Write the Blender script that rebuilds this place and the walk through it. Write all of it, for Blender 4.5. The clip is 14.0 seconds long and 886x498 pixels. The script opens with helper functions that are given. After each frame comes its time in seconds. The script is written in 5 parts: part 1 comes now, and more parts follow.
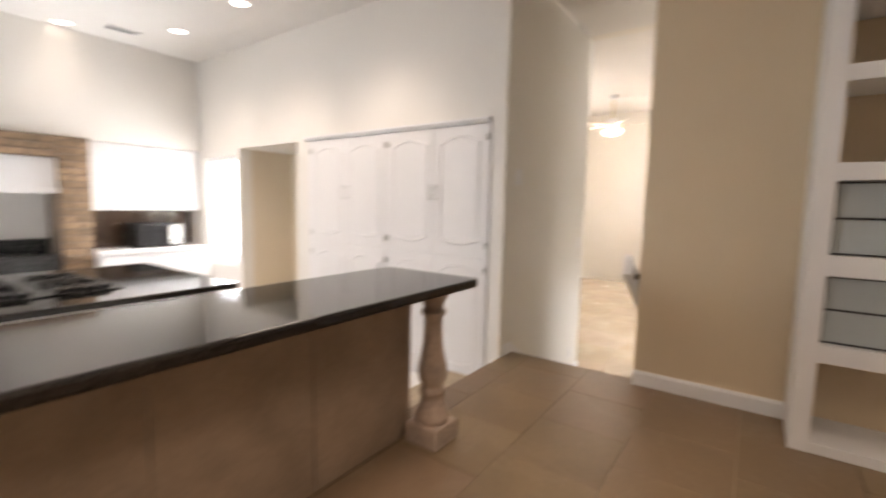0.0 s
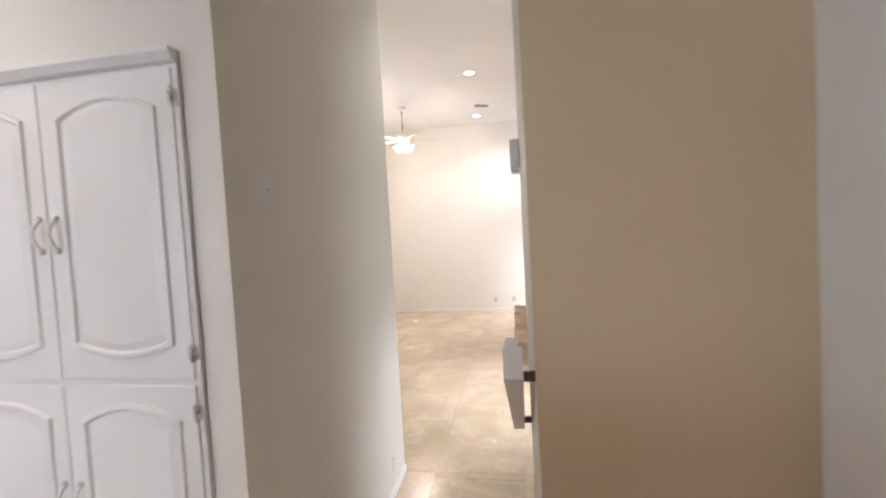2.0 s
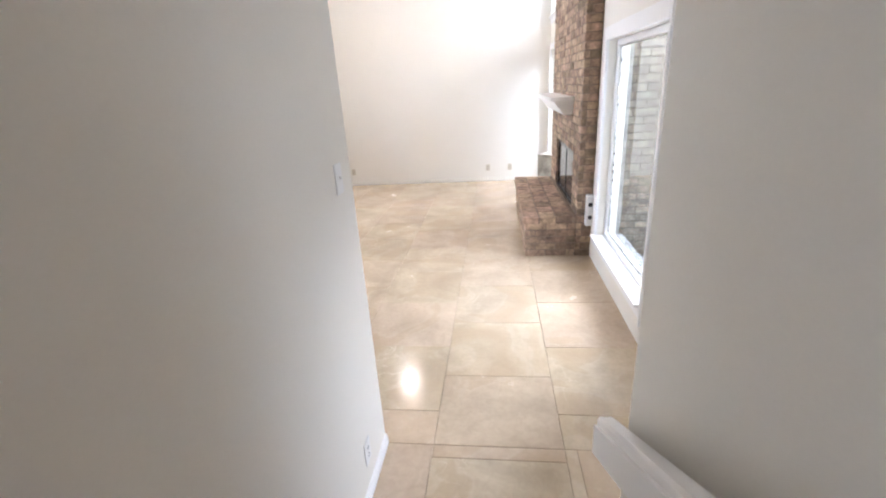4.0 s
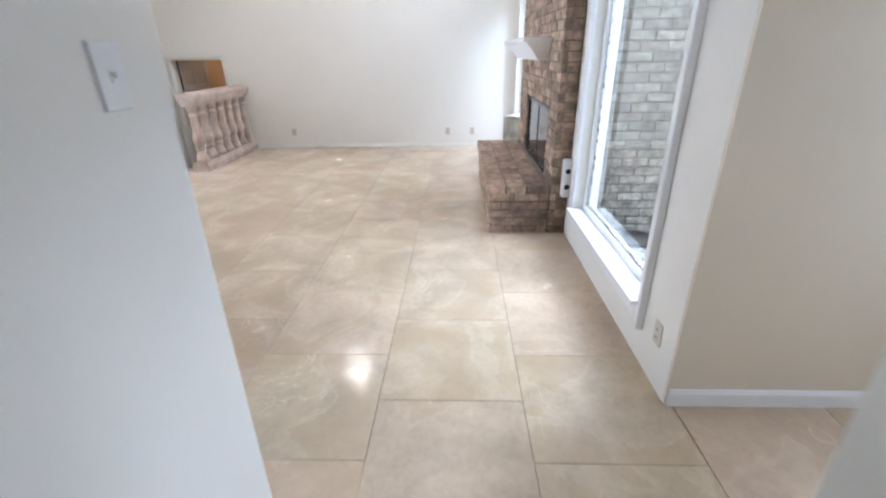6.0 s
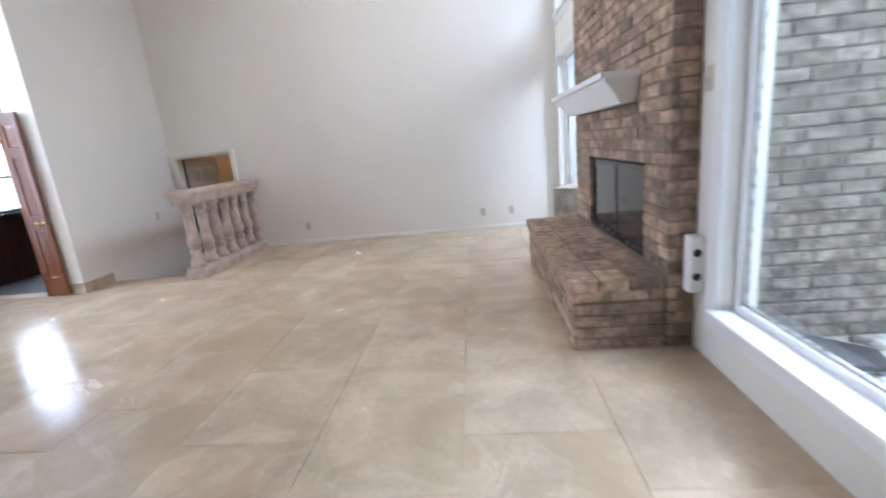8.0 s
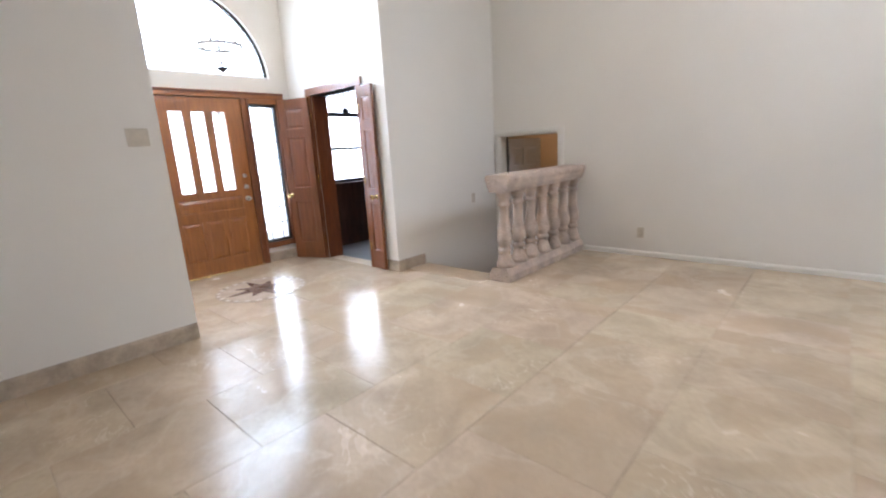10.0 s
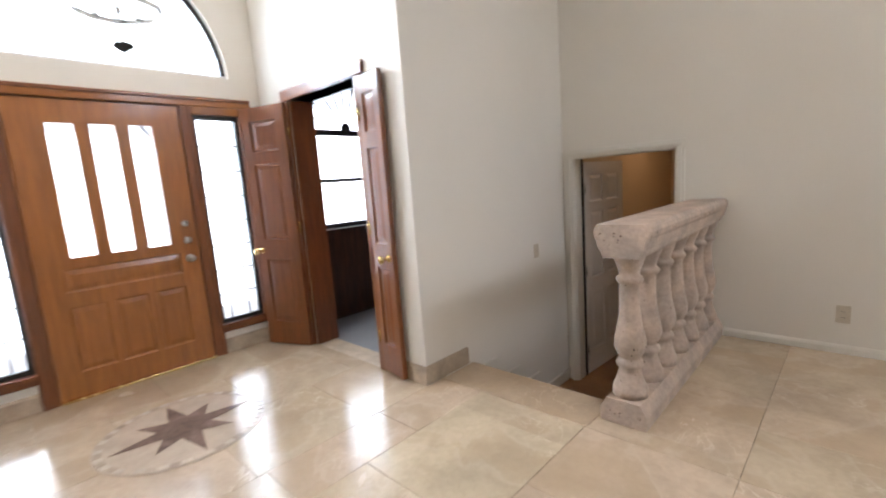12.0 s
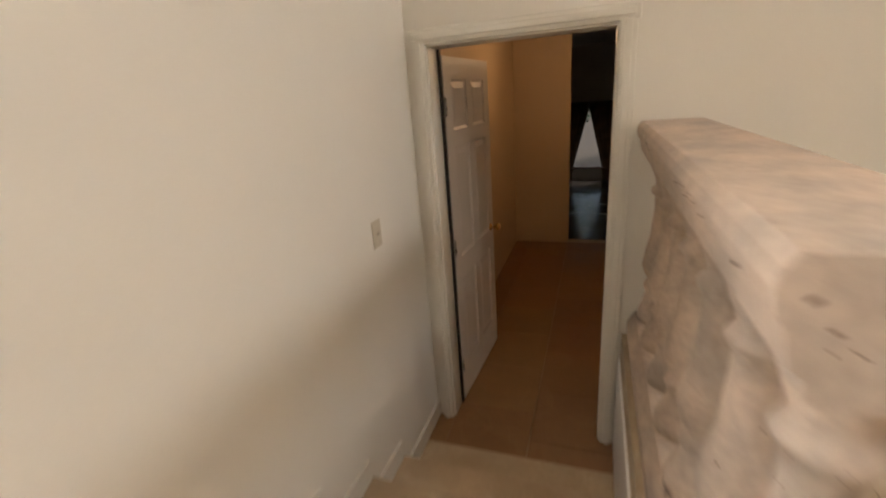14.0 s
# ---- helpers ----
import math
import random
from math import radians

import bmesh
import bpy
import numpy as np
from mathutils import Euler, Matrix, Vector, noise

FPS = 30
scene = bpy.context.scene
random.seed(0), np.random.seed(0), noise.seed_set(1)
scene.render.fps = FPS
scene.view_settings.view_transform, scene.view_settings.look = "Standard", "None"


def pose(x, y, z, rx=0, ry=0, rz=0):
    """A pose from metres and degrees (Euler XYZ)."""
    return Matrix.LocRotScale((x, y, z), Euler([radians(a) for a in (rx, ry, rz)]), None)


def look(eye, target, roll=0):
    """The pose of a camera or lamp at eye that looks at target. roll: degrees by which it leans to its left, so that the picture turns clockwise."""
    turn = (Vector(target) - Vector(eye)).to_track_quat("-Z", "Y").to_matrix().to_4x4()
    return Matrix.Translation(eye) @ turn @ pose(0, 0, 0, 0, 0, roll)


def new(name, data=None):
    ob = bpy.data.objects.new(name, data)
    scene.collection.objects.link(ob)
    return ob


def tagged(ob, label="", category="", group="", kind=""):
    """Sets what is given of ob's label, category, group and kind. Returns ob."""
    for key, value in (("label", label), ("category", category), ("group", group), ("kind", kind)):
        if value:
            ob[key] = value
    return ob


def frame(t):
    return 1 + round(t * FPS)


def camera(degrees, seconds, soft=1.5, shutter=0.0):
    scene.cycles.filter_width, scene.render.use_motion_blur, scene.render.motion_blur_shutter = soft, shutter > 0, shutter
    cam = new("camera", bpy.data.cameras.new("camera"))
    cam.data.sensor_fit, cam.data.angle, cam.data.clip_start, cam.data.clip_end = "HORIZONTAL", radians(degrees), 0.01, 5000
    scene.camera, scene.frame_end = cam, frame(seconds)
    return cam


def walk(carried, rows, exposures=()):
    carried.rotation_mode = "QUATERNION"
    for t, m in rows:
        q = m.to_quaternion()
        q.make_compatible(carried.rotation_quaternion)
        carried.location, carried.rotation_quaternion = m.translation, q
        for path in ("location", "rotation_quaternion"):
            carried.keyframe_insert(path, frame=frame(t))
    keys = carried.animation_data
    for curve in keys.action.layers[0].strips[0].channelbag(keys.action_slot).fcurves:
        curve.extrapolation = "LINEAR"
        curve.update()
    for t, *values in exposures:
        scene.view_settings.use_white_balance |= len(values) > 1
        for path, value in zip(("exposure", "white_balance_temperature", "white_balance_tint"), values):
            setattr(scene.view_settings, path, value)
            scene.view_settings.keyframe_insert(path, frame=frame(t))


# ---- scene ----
cam = camera(90.5, 14.0, soft=2.0, shutter=0.5)
PATH = [
    (0, (0.49, 0.512, 1.827), (-0.661, 2.136, 1.627), 1.2),
    (0.5, (0.31, 0.872, 1.858), (-0.29, 2.778, 1.785), -1.7),
    (1, (0.165, 1.329, 1.865), (-0.355, 3.26, 1.859), -2.3),
    (1.5, (-0.015, 1.76, 1.858), (-0.508, 3.697, 1.787), -2.5),
    (2, (-0.156, 2.21, 1.876), (-0.48, 4.181, 1.786), -3.2),
    (2.4, (-0.297, 2.592, 1.868), (-0.76, 4.532, 1.737), -3.1),
    (3, (-0.448, 3.065, 1.822), (-0.754, 4.988, 1.372), -0.5),
    (3.5, (-0.48, 3.379, 1.781), (-0.675, 5.245, 1.086), -2.7),
    (3.6, (-0.489, 3.455, 1.775), (-0.733, 5.319, 1.092), -3.6),
    (5.8, (-0.494, 4.385, 1.523), (-0.64, 6.157, 0.661), -0.8),
    (6, (-0.465, 4.49, 1.472), (-0.534, 6.282, 0.664), -1.0),
    (6.5, (-0.514, 4.731, 1.344), (-0.605, 6.594, 0.622), -2.5),
    (7, (-0.508, 5.061, 1.267), (-0.671, 6.988, 0.758), -4.8),
    (7.5, (-0.539, 5.394, 1.221), (-0.577, 7.332, 0.728), -4.3),
    (8, (-0.687, 5.706, 1.242), (-0.866, 7.644, 0.782), -5.6),
    (8.5, (-0.824, 6.073, 1.24), (-1.315, 7.968, 0.83), -4.5),
    (9, (-1.044, 6.353, 1.252), (-1.951, 8.062, 0.744), -2.9),
    (11.5, (-2.807, 8.016, 1.279), (-4.284, 9.328, 0.967), -3.5),
    (12, (-3.195, 8.305, 1.275), (-4.566, 9.731, 0.979), -4.2),
    (12.5, (-3.501, 8.666, 1.254), (-4.68, 10.234, 0.865), -3.8),
    (13, (-3.795, 9.066, 1.252), (-4.867, 10.675, 0.74), -3.2),
    (13.5, (-4.1, 9.466, 1.226), (-4.923, 11.188, 0.63), -3.5),
    (13.8, (-4.215, 9.705, 1.186), (-4.893, 11.45, 0.486), -4.4),
    (14, (-4.305, 9.909, 1.178), (-4.945, 11.68, 0.527), -4.5),
]
walk(cam, [(t, look(eye, target, roll)) for t, eye, target, roll in PATH], [(0.0, 0.55, 7200, 20), (0.5, 0.72, 6950, 20), (1.0, 0.68, 6950, 21), (2.0, 0.48, 6500, 20), (2.5, 0.40, 6150, 19), (3.0, 0.5, 5950, 18), (3.6, 0.56, 5950, 18), (5.8, 0.3, 5450, 15), (6.5, 0.22, 5450, 14), (7.0, 0.07, 5450, 14), (8.0, -0.1, 5450, 15), (8.5, -0.12, 5750, 16), (9.2, -0.08, 5750, 16), (11.5, -0.1, 6100, 16), (12.5, -0.36, 6300, 16), (13.5, -0.2, 6700, 17), (14.0, -0.02, 7500, 17)])

# ---- world, sun and large lights ----
world = bpy.data.worlds.new("sky")
scene.world = world
world.use_nodes = True
wn = world.node_tree
sky = wn.nodes.new("ShaderNodeTexSky")
sky.sky_type = "NISHITA"
sky.sun_disc = False
sky.sun_elevation, sky.sun_rotation = radians(60), radians(22)
wn.links.new(sky.outputs["Color"], wn.nodes["Background"].inputs["Color"])
wn.nodes["Background"].inputs["Strength"].default_value = 0.15


def lamp(name, kind, energy, m, colour=(1, 1, 1), **sizes):
    data = bpy.data.lights.new(name, kind)
    data.energy, data.color = energy, colour
    for key, value in sizes.items():
        if key == "size":
            data.size = value
        elif key == "size_y":
            data.shape, data.size_y = "RECTANGLE", value
        elif key == "angle":
            data.angle = value
        elif key == "spot":
            data.spot_size, data.spot_blend = radians(value), 0.9
        elif key == "radius":
            data.shadow_soft_size = value
    ob = new(name, data)
    ob.matrix_world = m
    return ob


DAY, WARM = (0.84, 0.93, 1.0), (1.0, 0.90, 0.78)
lamp("sun", "SUN", 3.0, look((0, 0, 0), (-0.2, -0.5, -1.0)), (1, 0.95, 0.88), angle=radians(12))
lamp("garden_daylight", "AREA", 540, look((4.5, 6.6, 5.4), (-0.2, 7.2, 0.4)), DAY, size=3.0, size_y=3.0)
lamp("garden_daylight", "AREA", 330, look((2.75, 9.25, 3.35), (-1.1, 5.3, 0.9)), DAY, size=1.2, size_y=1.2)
lamp("rear_window_daylight", "AREA", 175, look((2.3, 11.4, 4.2), (-0.6, 11.0, 0.6)), DAY, size=1.6, size_y=1.6)
lamp("arch_daylight", "AREA", 200, look((-7.2, 8.98, 2.7), (-5, 8.98, 2.0)), DAY, size=1.85, size_y=1.0)
lamp("sidelight_daylight", "AREA", 24, look((-7.2, 9.73, 1.15), (-5, 9.73, 1.0)), DAY, size=0.34, size_y=1.6)
lamp("sidelight_daylight", "AREA", 24, look((-7.2, 8.23, 1.15), (-5, 8.23, 1.0)), DAY, size=0.34, size_y=1.6)
lamp("door_light_daylight", "AREA", 14, look((-7.2, 8.98, 1.35), (-5, 8.98, 1.0)), DAY, size=0.6, size_y=0.9)
# Fill lamp in an invented opening, brightens the passage and hall walls.
lamp("passage_fill", "AREA", 7, look((2.12, 5.42, 1.5), (0, 5.42, 1.4)), DAY, size=0.9, size_y=1.15)
lamp("office_daylight", "AREA", 42, look((-7.3, 11.1, 1.5), (-5, 11.1, 1.0)), DAY, size=0.9, size_y=1.2)
lamp("kitchen_daylight", "AREA", 40, look((-3.5, -2.42, 1.9), (-3.2, 3.4, 1.2)), DAY, size=2.0, size_y=1.2)
lamp("kitchen_daylight", "AREA", 60, look((-5.2, 3.85, 1.7), (-4.6, 1, 1.2)), DAY, size=0.7, size_y=1.3)

# ---- materials ----


def mat(name, base, rough=0.5, metal=0.0, var=0.10, scale=3.0, fine=60.0, bump=0.15, stretch=(1, 1, 1), dist=0.0,
        per_object=0.0, per_island=0.0, second=None, coat=0.0, rvar=0.08, hue=0.0, depth=0.004):
    """A surface of two scales of variation, grain relief and uneven gloss, in world space."""
    m = bpy.data.materials.new(name)
    m.use_nodes = True
    nt = m.node_tree
    bsdf = nt.nodes["Principled BSDF"]
    geo = nt.nodes.new("ShaderNodeNewGeometry")
    mapping = nt.nodes.new("ShaderNodeMapping")
    mapping.inputs["Scale"].default_value = stretch
    nt.links.new(geo.outputs["Position"], mapping.inputs["Vector"])
    big, small = nt.nodes.new("ShaderNodeTexNoise"), nt.nodes.new("ShaderNodeTexNoise")
    for node, sc, det in ((big, scale, 5.0), (small, fine, 3.0)):
        node.inputs["Scale"].default_value, node.inputs["Detail"].default_value = sc, det
        node.inputs["Distortion"].default_value = dist
        nt.links.new(mapping.outputs["Vector"], node.inputs["Vector"])
    second = second or tuple(c * (1 - 2.2 * var) for c in base)
    top = tuple(min(1.0, c * (1 + var)) for c in base)
    ramp = nt.nodes.new("ShaderNodeValToRGB")
    ramp.color_ramp.elements[0].position, ramp.color_ramp.elements[1].position = 0.3, 0.7
    ramp.color_ramp.elements[0].color, ramp.color_ramp.elements[1].color = (*second, 1), (*top, 1)
    nt.links.new(big.outputs["Fac"], ramp.inputs["Fac"])
    mixer = nt.nodes.new("ShaderNodeMix")
    mixer.data_type, mixer.blend_type = "RGBA", "MULTIPLY"
    mixer.inputs["Factor"].default_value = 1.0
    grain = nt.nodes.new("ShaderNodeValToRGB")
    lo = 1 - var
    grain.color_ramp.elements[0].color = (lo, lo, lo, 1)
    grain.color_ramp.elements[0].position, grain.color_ramp.elements[1].position = 0.3, 0.65
    nt.links.new(small.outputs["Fac"], grain.inputs["Fac"])
    nt.links.new(ramp.outputs["Color"], mixer.inputs["A"])
    nt.links.new(grain.outputs["Color"], mixer.inputs["B"])
    colour = mixer.outputs["Result"]
    if per_object or per_island:
        hsv = nt.nodes.new("ShaderNodeHueSaturation")
        rnd = nt.nodes.new("ShaderNodeMapRange")
        amount = per_object or per_island
        rnd.inputs["To Min"].default_value, rnd.inputs["To Max"].default_value = 1 - amount, 1 + amount
        if per_object:
            src = nt.nodes.new("ShaderNodeObjectInfo").outputs["Random"]
        else:
            src = geo.outputs["Random Per Island"]
        nt.links.new(src, rnd.inputs["Value"])
        nt.links.new(rnd.outputs["Result"], hsv.inputs["Value"])
        if hue:
            rh = nt.nodes.new("ShaderNodeMapRange")
            rh.inputs["To Min"].default_value, rh.inputs["To Max"].default_value = 0.5 + hue, 0.5 - hue
            wob = nt.nodes.new("ShaderNodeMath")
            wob.operation = "FRACT"
            mul = nt.nodes.new("ShaderNodeMath")
            mul.operation = "MULTIPLY"
            mul.inputs[1].default_value = 7.31
            nt.links.new(src, mul.inputs[0])
            nt.links.new(mul.outputs[0], wob.inputs[0])
            nt.links.new(wob.outputs[0], rh.inputs["Value"])
            nt.links.new(rh.outputs["Result"], hsv.inputs["Hue"])
        nt.links.new(colour, hsv.inputs["Color"])
        colour = hsv.outputs["Color"]
    nt.links.new(colour, bsdf.inputs["Base Color"])
    rr = nt.nodes.new("ShaderNodeMapRange")
    rr.inputs["From Min"].default_value, rr.inputs["From Max"].default_value = 0.3, 0.7
    rr.inputs["To Min"].default_value, rr.inputs["To Max"].default_value = max(0.02, rough - rvar), min(1, rough + rvar)
    nt.links.new(big.outputs["Fac"], rr.inputs["Value"])
    nt.links.new(rr.outputs["Result"], bsdf.inputs["Roughness"])
    bsdf.inputs["Metallic"].default_value = metal
    bsdf.inputs["Coat Weight"].default_value = coat
    bsdf.inputs["Coat Roughness"].default_value = 0.12
    if bump:
        b = nt.nodes.new("ShaderNodeBump")
        b.inputs["Strength"].default_value, b.inputs["Distance"].default_value = bump, depth
        nt.links.new(small.outputs["Fac"], b.inputs["Height"])
        nt.links.new(b.outputs["Normal"], bsdf.inputs["Normal"])
    return m


def glass(name, tint=(1, 1, 1), rough=0.0, ior=1.45):
    m = bpy.data.materials.new(name)
    m.use_nodes = True
    bsdf = m.node_tree.nodes["Principled BSDF"]
    bsdf.inputs["Base Color"].default_value = (*tint, 1)
    bsdf.inputs["Transmission Weight"].default_value = 1.0
    bsdf.inputs["Roughness"].default_value, bsdf.inputs["IOR"].default_value = rough, ior
    return m


def glow(name, colour, strength):
    m = bpy.data.materials.new(name)
    m.use_nodes = True
    bsdf = m.node_tree.nodes["Principled BSDF"]
    bsdf.inputs["Base Color"].default_value = (*colour, 1)
    bsdf.inputs["Emission Color"].default_value = (*colour, 1)
    bsdf.inputs["Emission Strength"].default_value = strength
    return m


def travertine(name, base, vein, rough=0.16, cloudy=0.6, streak=0.5, var=0.10):
    """Polished travertine: clouds, long pale veins and each tile a little different."""
    m = mat(name, base, rough, var=var, scale=2.2, fine=26, bump=0.03, dist=0.9, per_object=0.06, hue=0.008, rvar=0.08)
    nt = m.node_tree
    bsdf = nt.nodes["Principled BSDF"]
    geo = nt.nodes.new("ShaderNodeNewGeometry")
    info = nt.nodes.new("ShaderNodeObjectInfo")
    shift = nt.nodes.new("ShaderNodeVectorMath")
    shift.operation = "MULTIPLY_ADD"
    shift.inputs[1].default_value = (1, 1, 1)
    scale_r = nt.nodes.new("ShaderNodeMath")
    scale_r.operation = "MULTIPLY"
    scale_r.inputs[1].default_value = 40
    nt.links.new(info.outputs["Random"], scale_r.inputs[0])
    nt.links.new(geo.outputs["Position"], shift.inputs[0])
    nt.links.new(scale_r.outputs[0], shift.inputs[2])
    v = nt.nodes.new("ShaderNodeTexNoise")
    v.inputs["Scale"].default_value, v.inputs["Detail"].default_value, v.inputs["Distortion"].default_value = 1.7, 7, 0.9
    nt.links.new(shift.outputs["Vector"], v.inputs["Vector"])
    band = nt.nodes.new("ShaderNodeValToRGB")
    e = band.color_ramp.elements
    e[0].position, e[0].color = 0.455, (0, 0, 0, 1)
    e[1].position, e[1].color = 0.525, (0, 0, 0, 1)
    mid = e.new(0.50)
    mid.color = (0.17, 0.17, 0.17, 1)
    nt.links.new(v.outputs["Fac"], band.inputs["Fac"])
    cloud = nt.nodes.new("ShaderNodeValToRGB")
    cloud.color_ramp.elements[0].position, cloud.color_ramp.elements[1].position = 0.42, 0.68
    cloud.color_ramp.elements[0].color, cloud.color_ramp.elements[1].color = (0, 0, 0, 1), (cloudy, cloudy, cloudy, 1)
    nt.links.new(v.outputs["Fac"], cloud.inputs["Fac"])
    old = bsdf.inputs["Base Color"].links[0].from_socket
    dark = nt.nodes.new("ShaderNodeMix")
    dark.data_type = "RGBA"
    dark.inputs["B"].default_value = (base[0] * 0.80, base[1] * 0.74, base[2] * 0.66, 1)
    nt.links.new(cloud.outputs["Color"], dark.inputs["Factor"])
    nt.links.new(old, dark.inputs["A"])
    mix = nt.nodes.new("ShaderNodeMix")
    mix.data_type = "RGBA"
    mix.inputs["B"].default_value = (*vein, 1)
    nt.links.new(band.outputs["Color"], mix.inputs["Factor"])
    nt.links.new(dark.outputs["Result"], mix.inputs["A"])
    # crisp pale calcite strokes, only in places
    w = nt.nodes.new("ShaderNodeTexNoise")
    w.inputs["Scale"].default_value, w.inputs["Detail"].default_value, w.inputs["Distortion"].default_value = 2.6, 4, 2.2
    nt.links.new(shift.outputs["Vector"], w.inputs["Vector"])
    stroke = nt.nodes.new("ShaderNodeValToRGB")
    q = stroke.color_ramp.elements
    q[0].position, q[0].color = 0.488, (0, 0, 0, 1)
    q[1].position, q[1].color = 0.516, (0, 0, 0, 1)
    q.new(0.502).color = (1, 1, 1, 1)
    nt.links.new(w.outputs["Fac"], stroke.inputs["Fac"])
    where = nt.nodes.new("ShaderNodeTexNoise")
    where.inputs["Scale"].default_value = 1.3
    nt.links.new(shift.outputs["Vector"], where.inputs["Vector"])
    gate = nt.nodes.new("ShaderNodeMapRange")
    gate.inputs["From Min"].default_value, gate.inputs["From Max"].default_value = 0.52, 0.66
    gate.inputs["To Max"].default_value = streak
    nt.links.new(where.outputs["Fac"], gate.inputs["Value"])
    both = nt.nodes.new("ShaderNodeMath")
    both.operation = "MULTIPLY"
    nt.links.new(stroke.outputs["Color"], both.inputs[0])
    nt.links.new(gate.outputs["Result"], both.inputs[1])
    pale = nt.nodes.new("ShaderNodeMix")
    pale.data_type = "RGBA"
    pale.inputs["B"].default_value = (*[min(0.9, c * 1.18) for c in vein], 1)
    nt.links.new(both.outputs[0], pale.inputs["Factor"])
    nt.links.new(mix.outputs["Result"], pale.inputs["A"])
    nt.links.new(pale.outputs["Result"], bsdf.inputs["Base Color"])
    return m


WALL = mat("wall_paint", (0.80, 0.762, 0.69), 0.55, var=0.02, scale=0.8, fine=160, bump=0.10, depth=0.002)
GLOSSWALL = mat("eggshell_wall_paint", (0.80, 0.77, 0.725), 0.42, var=0.02, scale=0.8, fine=150, bump=0.10, depth=0.002)
TAUPEWALL = mat("light_tan_wall_paint", (0.70, 0.565, 0.39), 0.55, var=0.03, scale=0.8, fine=160, bump=0.10, depth=0.002)
# Cream with warm lamplight put into the colour, for passage and alcove.
WARMLITWALL = mat("warm_lit_cream_wall", (0.74, 0.645, 0.51), 0.55, var=0.02, scale=0.8, fine=160, bump=0.10, depth=0.002)
CREAMTRIM = mat("cream_trim_enamel", (0.78, 0.745, 0.67), 0.37, var=0.012, scale=2, fine=90, bump=0.03, rvar=0.03)
# Tan puts the lower hall's warm glow into its wall colour.
WARMGLOWWALL = mat("tan_wall_warm_glow", (0.60, 0.46, 0.31), 0.55, var=0.03, scale=0.8, fine=160, bump=0.10, depth=0.002)
GREYWALL = mat("grey_wall_paint", (0.36, 0.38, 0.40), 0.55, var=0.03, scale=0.8, fine=160, bump=0.10, depth=0.002)
CEIL = mat("ceiling_paint", (0.80, 0.78, 0.745), 0.8, var=0.02, scale=1.0, fine=220, bump=0.25, depth=0.003)
TRIM = mat("white_trim_enamel", (0.82, 0.81, 0.80), 0.36, var=0.010, scale=2, fine=90, bump=0.03, rvar=0.03)
CABINET = mat("white_cabinet_enamel", (0.80, 0.79, 0.79), 0.36, var=0.012, scale=2, fine=70, bump=0.04, rvar=0.03)
FLOOR = travertine("polished_travertine", (0.545, 0.428, 0.298), (0.67, 0.56, 0.425), 0.195)
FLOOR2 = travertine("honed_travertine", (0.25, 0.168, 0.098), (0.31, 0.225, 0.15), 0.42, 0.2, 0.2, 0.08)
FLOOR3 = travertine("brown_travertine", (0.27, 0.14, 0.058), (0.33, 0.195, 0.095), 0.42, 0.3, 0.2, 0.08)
STEPSTONE = travertine("step_travertine", (0.50, 0.38, 0.255), (0.60, 0.48, 0.35), 0.42)
GROUT = mat("grout", (0.53, 0.43, 0.31), 0.9, var=0.1, scale=8)
SKIRT = mat("travertine_skirting", (0.50, 0.40, 0.29), 0.42, var=0.14, scale=6, fine=40, bump=0.06, dist=0.6)
BRICK = mat("fireplace_brick", (0.41, 0.285, 0.195), 0.85, var=0.26, scale=15, fine=55, bump=0.6, per_object=0.40, hue=0.012, depth=0.006)
BRICKJ = mat("fireplace_brick_upper", (0.41, 0.285, 0.195), 0.85, var=0.26, scale=15, fine=55, bump=0.6, per_island=0.40, hue=0.012, depth=0.006)
MORTAR = mat("brick_mortar", (0.26, 0.195, 0.145), 0.95, var=0.12, scale=12, fine=120, bump=0.5)
OUTBRICK = mat("weathered_outdoor_brick", (0.33, 0.295, 0.245), 0.9, var=0.28, scale=15, fine=60, bump=0.6, per_object=0.22, hue=0.01, depth=0.006)
OUTMORTAR = mat("outdoor_mortar", (0.19, 0.175, 0.15), 0.95, var=0.12, scale=12, fine=120, bump=0.5)
CANTERA = mat("carved_cantera_stone", (0.50, 0.38, 0.295), 0.85, var=0.16, scale=7, fine=45, bump=0.5, depth=0.008, second=(0.37, 0.30, 0.245))
WOOD = mat("stained_oak", (0.19, 0.058, 0.014), 0.40, var=0.14, scale=4, fine=26, bump=0.12, stretch=(9, 9, 0.8), dist=0.6, coat=0.25)
WOODH = mat("stained_oak_crosswise", (0.19, 0.058, 0.014), 0.40, var=0.14, scale=4, fine=26, bump=0.12, stretch=(1.2, 0.8, 9), dist=0.6, coat=0.25)
OAK = mat("golden_oak", (0.34, 0.118, 0.022), 0.40, var=0.12, scale=4, fine=26, bump=0.1, stretch=(9, 9, 0.8), dist=0.6, coat=0.25)
OAKH = mat("golden_oak_crosswise", (0.34, 0.118, 0.022), 0.40, var=0.12, scale=4, fine=26, bump=0.1, stretch=(1.2, 0.8, 9), dist=0.6, coat=0.25)
DARKWOOD = mat("dark_walnut_panelling", (0.075, 0.030, 0.017), 0.42, var=0.25, scale=4, fine=26, bump=0.1, stretch=(8, 8, 0.8), dist=0.6)
BLACKFRAME = mat("bronze_window_frame", (0.035, 0.034, 0.032), 0.4, metal=0.4, var=0.12, scale=9)
GRANITE = mat("black_granite", (0.022, 0.018, 0.016), 0.07, var=0.35, scale=60, fine=240, bump=0.0, rvar=0.03)
